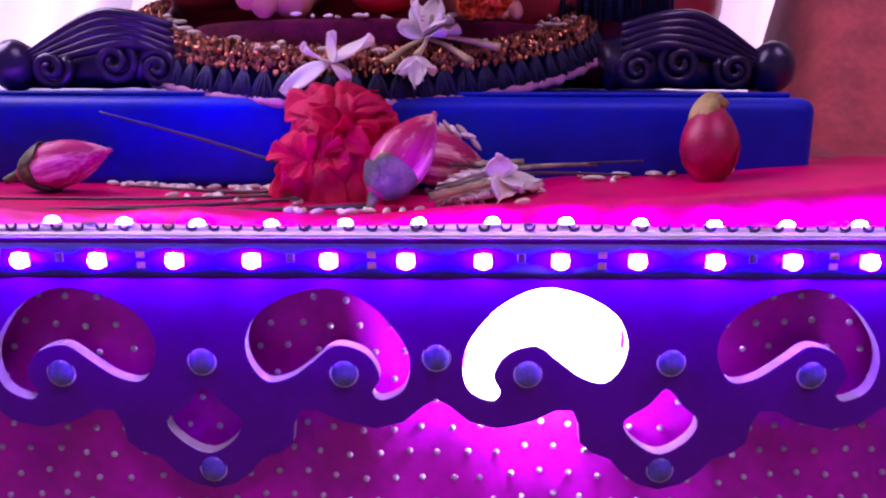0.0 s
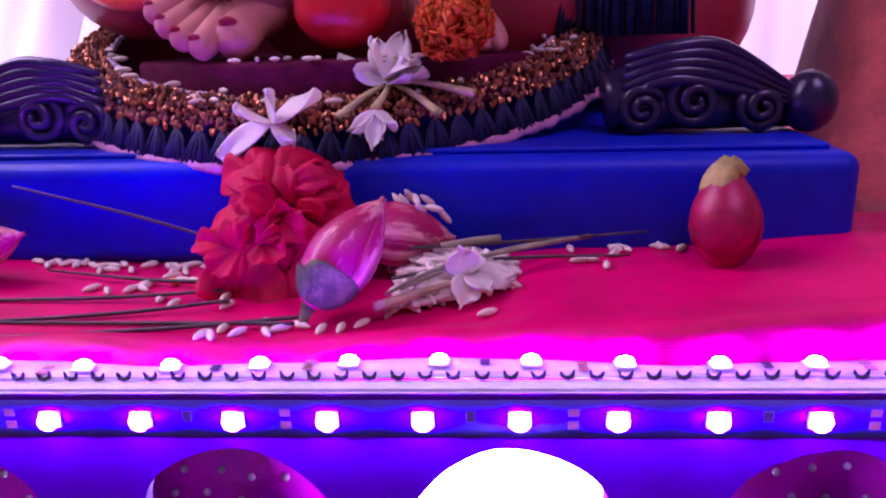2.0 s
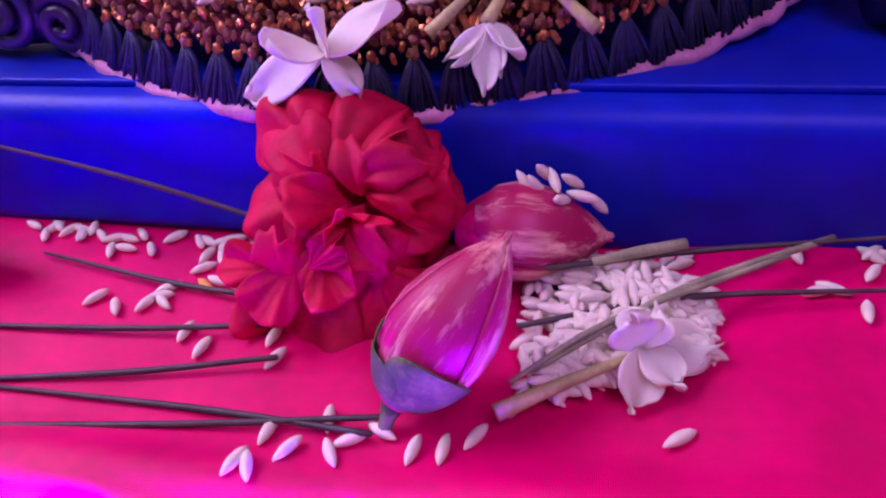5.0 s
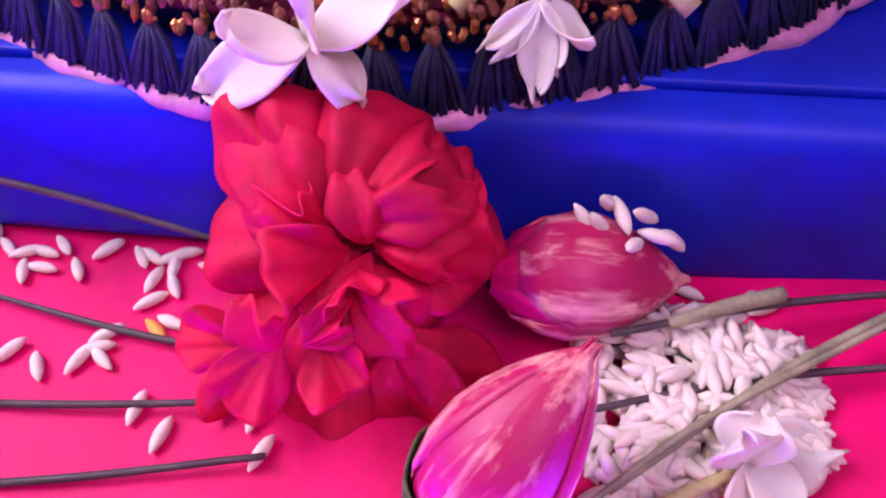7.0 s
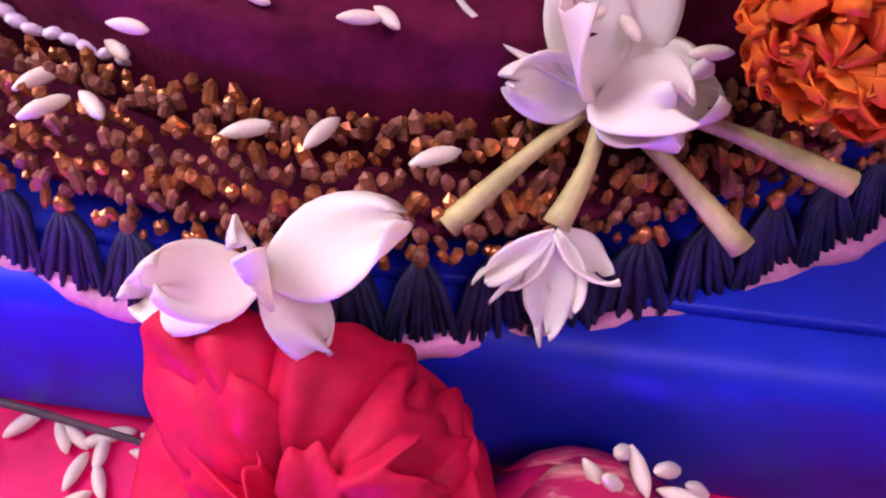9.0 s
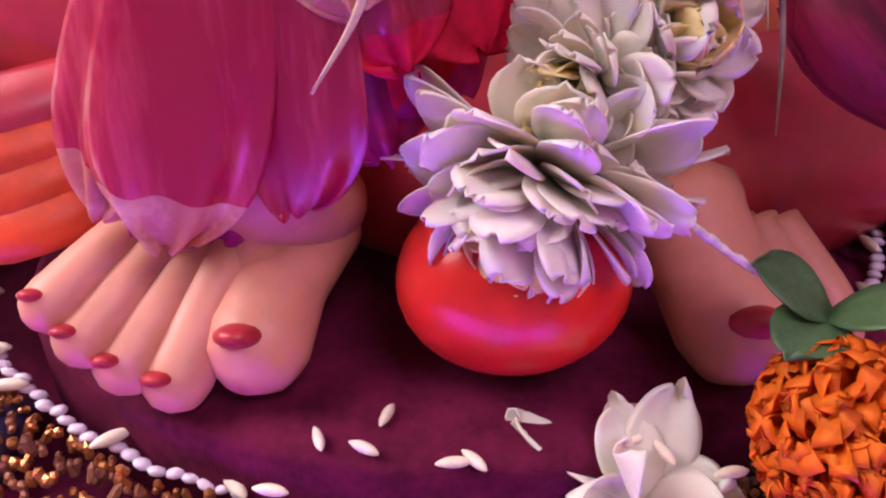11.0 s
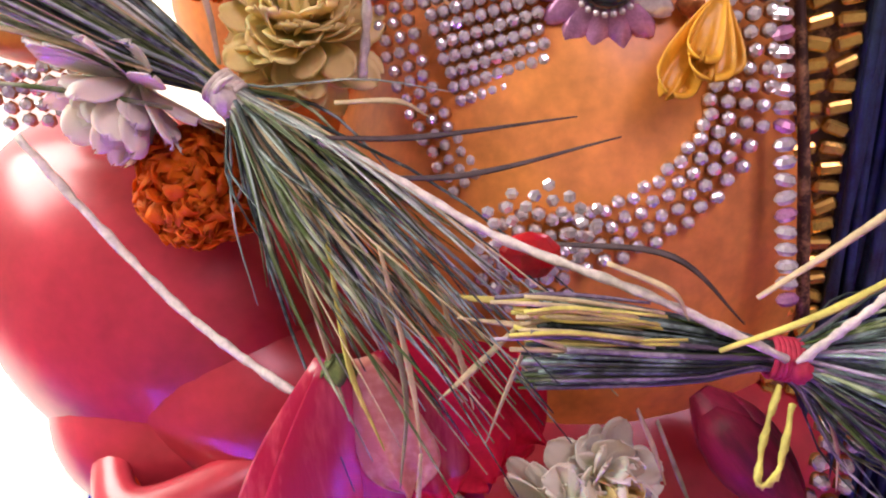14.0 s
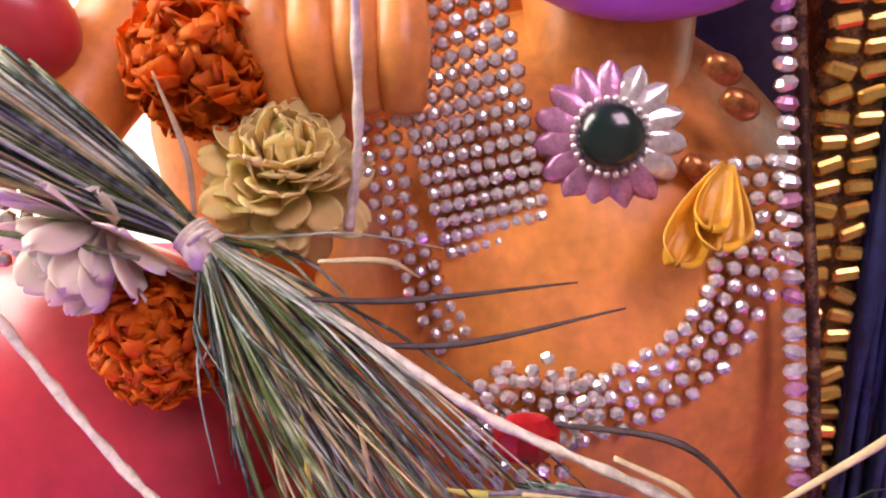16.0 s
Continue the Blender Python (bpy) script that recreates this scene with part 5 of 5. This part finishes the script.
def strings():
    for pts, r, lab in (([(-7.3, 17.1, 18.2), (-4.6, 16.4, 17.1), (-2.2, 15.4, 15.9), (0.6, 14.6, 14.9), (3.0, 14.3, 13.7)], 0.09, "twisted white string joining the grass bundles"),
                        ([(-12.6, 18.0, 17.6), (-10.9, 17.3, 15.7), (-9.0, 16.4, 14.0), (-7.2, 15.6, 12.9), (-5.8, 15.1, 12.2)], 0.1, "pale string crossing the statue's knee"),
                        ([(3.2, 14.3, 13.6), (4.8, 14.2, 15.3), (7.0, 14.2, 18.0)], 0.08, "white string rising from the grass bundle"),
                        ([(-4.9, 18.6, 18.3), (-4.6, 18.6, 20.2), (-4.5, 18.7, 24.0)], 0.1, "lilac thread hanging in front of the flowers"),
                        ([(-0.6, 14.1, 8.7), (0.5, 14.0, 7.7), (2.1, 14.0, 6.6)], 0.06, "white thread across the foot"),
                        ([(2.9, 14.2, 13.2), (2.5, 13.6, 12.5), (2.3, 13.1, 11.9), (2.65, 13.2, 12.1), (3.0, 13.8, 13.1)], 0.06, "loop of yellow grass at the knot")):
        bm = bmesh.new()
        tube(bm, pts, r, 8, 40)
        for i, v in enumerate(bm.verts):
            v.co += 0.02 * V(math.sin(i * 0.9), math.cos(i * 1.3), math.sin(i * 0.5))
        solo("string", bm, M["yellow_straw"] if "yellow" in lab else M["string"], lab, "string")
    bm = bmesh.new()
    blob(bm, (0, 0, 0), (0.28, 0.22, 0.34), rough=0.2, freq=3)
    tube(bm, [(-0.1, -0.1, 0.2), (0.1, -0.2, 0.4), (0.35, -0.2, 0.5)], [0.08, 0.07, 0.03], 6, 6)
    solo("knot", bm, M["string"], "white string knot on the grass bundle", "knot", at=(-7.5, 17.2, 18.3))
    bm = bmesh.new()
    blob(bm, (0, 0, 0), (0.22, 0.2, 0.26), rough=0.25, freq=3)
    solo("knot", bm, M["thread"], "pink thread knot on the grass bundle", "knot", at=(3.3, 14.35, 13.4))


strings()


# ---------------------------------------------------------------- jewellery
def rhinestone_band(label, pts, rows, pitch, r, normal=(0, -1, 0.2), narrow=1.0):
    """Rows of round stones in gold settings along a curve."""
    t = thing("rhinestone_band", pts[0], label, "necklace", "rhinestone ornaments")
    o = Vector(pts[0])
    path = curve_points([Vector(p) - o for p in pts], 200)
    ln = [0.0]
    for a, b in zip(path, path[1:]):
        ln.append(ln[-1] + (b - a).length)
    n = int(ln[-1] / pitch)
    stones, sets = bmesh.new(), bmesh.new()
    nrm = Vector(normal).normalized()
    rnd = random.Random(rows * 7 + n)
    for i in range(n):
        s = (i + 0.5) * pitch
        k = next(j for j in range(len(ln)) if ln[j] >= s) - 1
        d = (path[k + 1] - path[k]).normalized()
        side = d.cross(nrm).normalized()
        w = 1 + (narrow - 1) * s / ln[-1]
        for j in range(rows):
            p = path[k] + d * (s - ln[k]) + side * (j - (rows - 1) / 2 + 0.25 * (i % 2)) * pitch * 1.05 * w + nrm * (0.12 + rnd.uniform(-0.03, 0.03))
            blob(stones, p + nrm * r * 0.35, (r, r * 0.9, r), (rnd.uniform(0, 90), rnd.uniform(0, 90), 0), seg=8)
            blob(sets, p - nrm * r * 0.35, (r * 1.18, r * 0.8, r * 1.18), seg=6)
    for nm, bm, m in (("stone_mass", stones, "rhinestone"), ("setting_mass", sets, "setting")):
        bm.normal_update()
        ob = part(nm, bm, M[m], t, "clear round stones" if nm == "stone_mass" else "gold cups", smooth=nm == "setting_mass")
        tagged(ob, kind="stuff")
    return t


rhinestone_band("broad rhinestone necklace with many rows of clear stones", [(-3.4, 20.4, 23.6), (-2.6, 20.0, 21.0), (-1.75, 19.4, 17.6)], 9, 0.33, 0.15, (-0.2, -1, 0.2), 0.75)
rhinestone_band("narrow rhinestone strand hanging beside the necklace", [(-4.3, 20.2, 20.4), (-4.0, 19.8, 18.4), (-3.2, 19.4, 16.5), (-2.6, 18.9, 15.6)], 3, 0.33, 0.14, (-0.2, -1, 0.2))
rhinestone_band("curved rhinestone band sweeping up the trunk", [(-2.2, 18.0, 14.9), (-0.3, 18.0, 14.6), (1.6, 18.3, 15.3), (2.9, 18.7, 16.6), (3.2, 19.1, 18.2), (3.1, 19.4, 19.6)], 4, 0.36, 0.16)
rhinestone_band("rhinestone cluster at the end of the band", [(-2.6, 17.4, 14.3), (-1.4, 17.2, 13.9), (-0.3, 17.3, 14.0)], 4, 0.36, 0.16)
rhinestone_band("rhinestone bracelet round the statue's wrist", [(-14.2, 19.2, 19.3), (-12.9, 18.6, 18.4), (-11.4, 18.8, 18.6), (-10.6, 19.3, 19.4)], 4, 0.33, 0.15)


def brooch():
    t = thing("brooch", (0.42, 19.3, 20.0), "flower brooch with pink petals and an oval black stone", "brooch")
    f = V(-0.05, -0.95, 0.2).normalized()
    m = frame_of((0, 0, 0), (0, 0.2, 1), f)
    for k in range(15):
        a = 2 * math.pi * k / 15
        bm = bmesh.new()
        mm = m @ Matrix.Rotation(a, 4, "Z")
        petal(bm, mm @ Matrix.Translation((0, 0.5, 0)), 1.05, 0.27, -0.4, -0.3, 0.03, 1.2, k, 7, 6, tip=0.55, root=0.5)
        part("enamel_petal", bm, M["pinkmetal"] if not 10 <= k <= 14 else M["rhinestone"], t, solid=0.06)
    bm = bmesh.new()
    blob(bm, (0, 0, 0), (0.68, 0.68, 0.34), seg=28)
    bmesh.ops.transform(bm, matrix=m @ Matrix.Translation((0, 0, 0.18)), verts=bm.verts)
    part("black_stone", bm, M["blackgem"], t)
    bm = bmesh.new()
    for k in range(26):
        a = 2 * math.pi * k / 26
        blob(bm, m @ V(0.76 * math.cos(a), 0.76 * math.sin(a), 0.16), (0.085,) * 3, seg=7)
    tagged(part("stone_rim", bm, M["rhinestone"], t), kind="stuff")


brooch()


def red_gem():
    bm = bmesh.new()
    blob(bm, (0, 0, 0), (0.62, 0.35, 0.5), seg=10)
    solo("red_stone", bm, M["redgem"], "faceted red stone set in the rhinestone cluster", "gem", at=(-1.5, 15.7, 15.3), smooth=False)
    t = thing("stone_cluster", (-1.3, 16.0, 15.5), "cluster of clear rhinestones round the red stone", "jewellery")
    rnd = random.Random(77)
    for k in range(34):
        a, f = k * 2.39996, 0.75 + 0.9 * (k / 34) ** 0.7
        bm = bmesh.new()
        blob(bm, (0.85 * f * math.cos(a), rnd.uniform(-0.05, 0.15) + 0.2 * f, 0.6 * f * math.sin(a)), (0.14, 0.11, 0.14), (0, 30 * k, 0), seg=7)
        part("stone", bm, M["rhinestone"], t, smooth=False)


red_gem()


def side_ornaments():
    t = thing("gem_chain", (3.9, 19, 13), "hanging chain of clear and violet gems beside the statue", "chain")
    rnd = random.Random(3)
    for k in range(26):
        bm = bmesh.new()
        f = k / 25
        x, y, z = 0.55 * (1 - f) - 0.1, -1.2 + 2.0 * f, 9.5 * f
        blob(bm, (x, y, z), (0.26, 0.2, 0.17), (0, rnd.uniform(-20, 20), 0), seg=9)
        part("gem", bm, M["rhinestone"] if k % 5 else M["pinkmetal"], t, smooth=False)
    bm = bmesh.new()
    tube(bm, [(0.9, -1.1, -0.6), (0.75, -0.2, 3.5), (0.5, 0.6, 7), (0.1, 1.0, 10.5)], [0.16, 0.14, 0.13, 0.18], 8, 30)
    part("cord", bm, M["brown"], t, "brown twisted cord")
    t = thing("gold_border", (5.3, 19.6, 10), "brocade border column with gold square beads", "border")
    bm = bmesh.new()
    box(bm, (-0.65, 0.2, -6), (0.9, 1.4, 16), 0.25)
    part("brocade", bm, M["brown"], t)
    bm = bmesh.new()
    box(bm, (-0.3, -0.16, -0.16), (0.3, 0.16, 0.16), 0.07, segs=1)
    data = finish("gold_bead", bm, M["brightgold"], smooth=False)
    for k in range(44):
        for s in (-0.28, 0.4):
            ob = new("gold_bead", data)
            ob.parent = t
            ob.matrix_basis = pose(s * CM, 0.12 * CM, (-5.6 + 0.48 * k) * CM, rnd.uniform(-20, 20), rnd.uniform(-25, 25), 0)
    t = thing("navy_fringe", (7.4, 19.5, 4), "long navy blue fringe hanging behind the border", "fringe")
    bm = bmesh.new()
    for k in range(120):
        x, y = rnd.uniform(-1.3, 4.5), rnd.uniform(0, 1.2)
        tube(bm, [(x, y, 22), (x + rnd.uniform(-0.2, 0.2), y - 0.2, 12), (x + rnd.uniform(-0.6, 0.6), y - rnd.uniform(0, 0.8), 1)], [0.12, 0.14, 0.1], 5, 8)
    tagged(part("fringe_hair", bm, M["navy"], t), kind="stuff")
    bm = bmesh.new()
    blob(bm, (0, 0, 0), (3.4, 2.0, 2.1), seg=36)
    solo("purple_bolster", bm, M["purple"], "smooth purple painted rounded form on the statue's chest", "ornament", at=(1.3, 20.4, 24.3))
    t = thing("yellow_ribbon", (2.6, 19.0, 19.0), "folded yellow satin ribbon by the brooch", "ribbon")
    for d, ln, wd in (((-0.6, -0.25, -0.85), 2.3, 0.5), ((-0.25, -0.3, -1.0), 1.7, 0.5), ((0.05, -0.15, -1.0), 1.5, 0.4), ((-0.45, -0.35, -0.9), 1.4, 0.4)):
        bm = bmesh.new()
        petal(bm, frame_of((0, -0.3, 0.5), d, (0, -1, 0.1)), ln, wd, 0.3, 0.4, 0.14, 2, ln, 14, 16, tip=0.8, root=0.3, frill=0.08)
        part("fold", bm, M["yellow"], t, solid=0.04)
    for z, x in ((21.3, 2.6), (20.6, 3.0), (19.3, 2.3)):
        bm = bmesh.new()
        blob(bm, (0, 0, 0), (0.5, 0.3, 0.3), (0, 30, 20), seg=12, rough=0.2, freq=2)
        solo("gold_bead", bm, M["gold"], "rough gold bead by the brooch", "bead", at=(x, 19.4, z))


side_ornaments()


def backrest():
    t = thing("backrest", (0, 31, 1.53), "dark carved throne back behind the statue", "backrest")
    bm = bmesh.new()
    box(bm, (-9, 0, 0), (16, 2.5, 40), 0.8)
    part("board", bm, M["carved"], t)


backrest()


def left_border():
    """Pale silver braid that hangs by the hanging bud."""
    rhinestone_band("silver bead cord hanging beside the dark bud", [(5.0, 16.5, 12.5), (5.2, 16.2, 10.0), (4.6, 15.9, 7.4)], 2, 0.5, 0.2)


left_border()
settle()
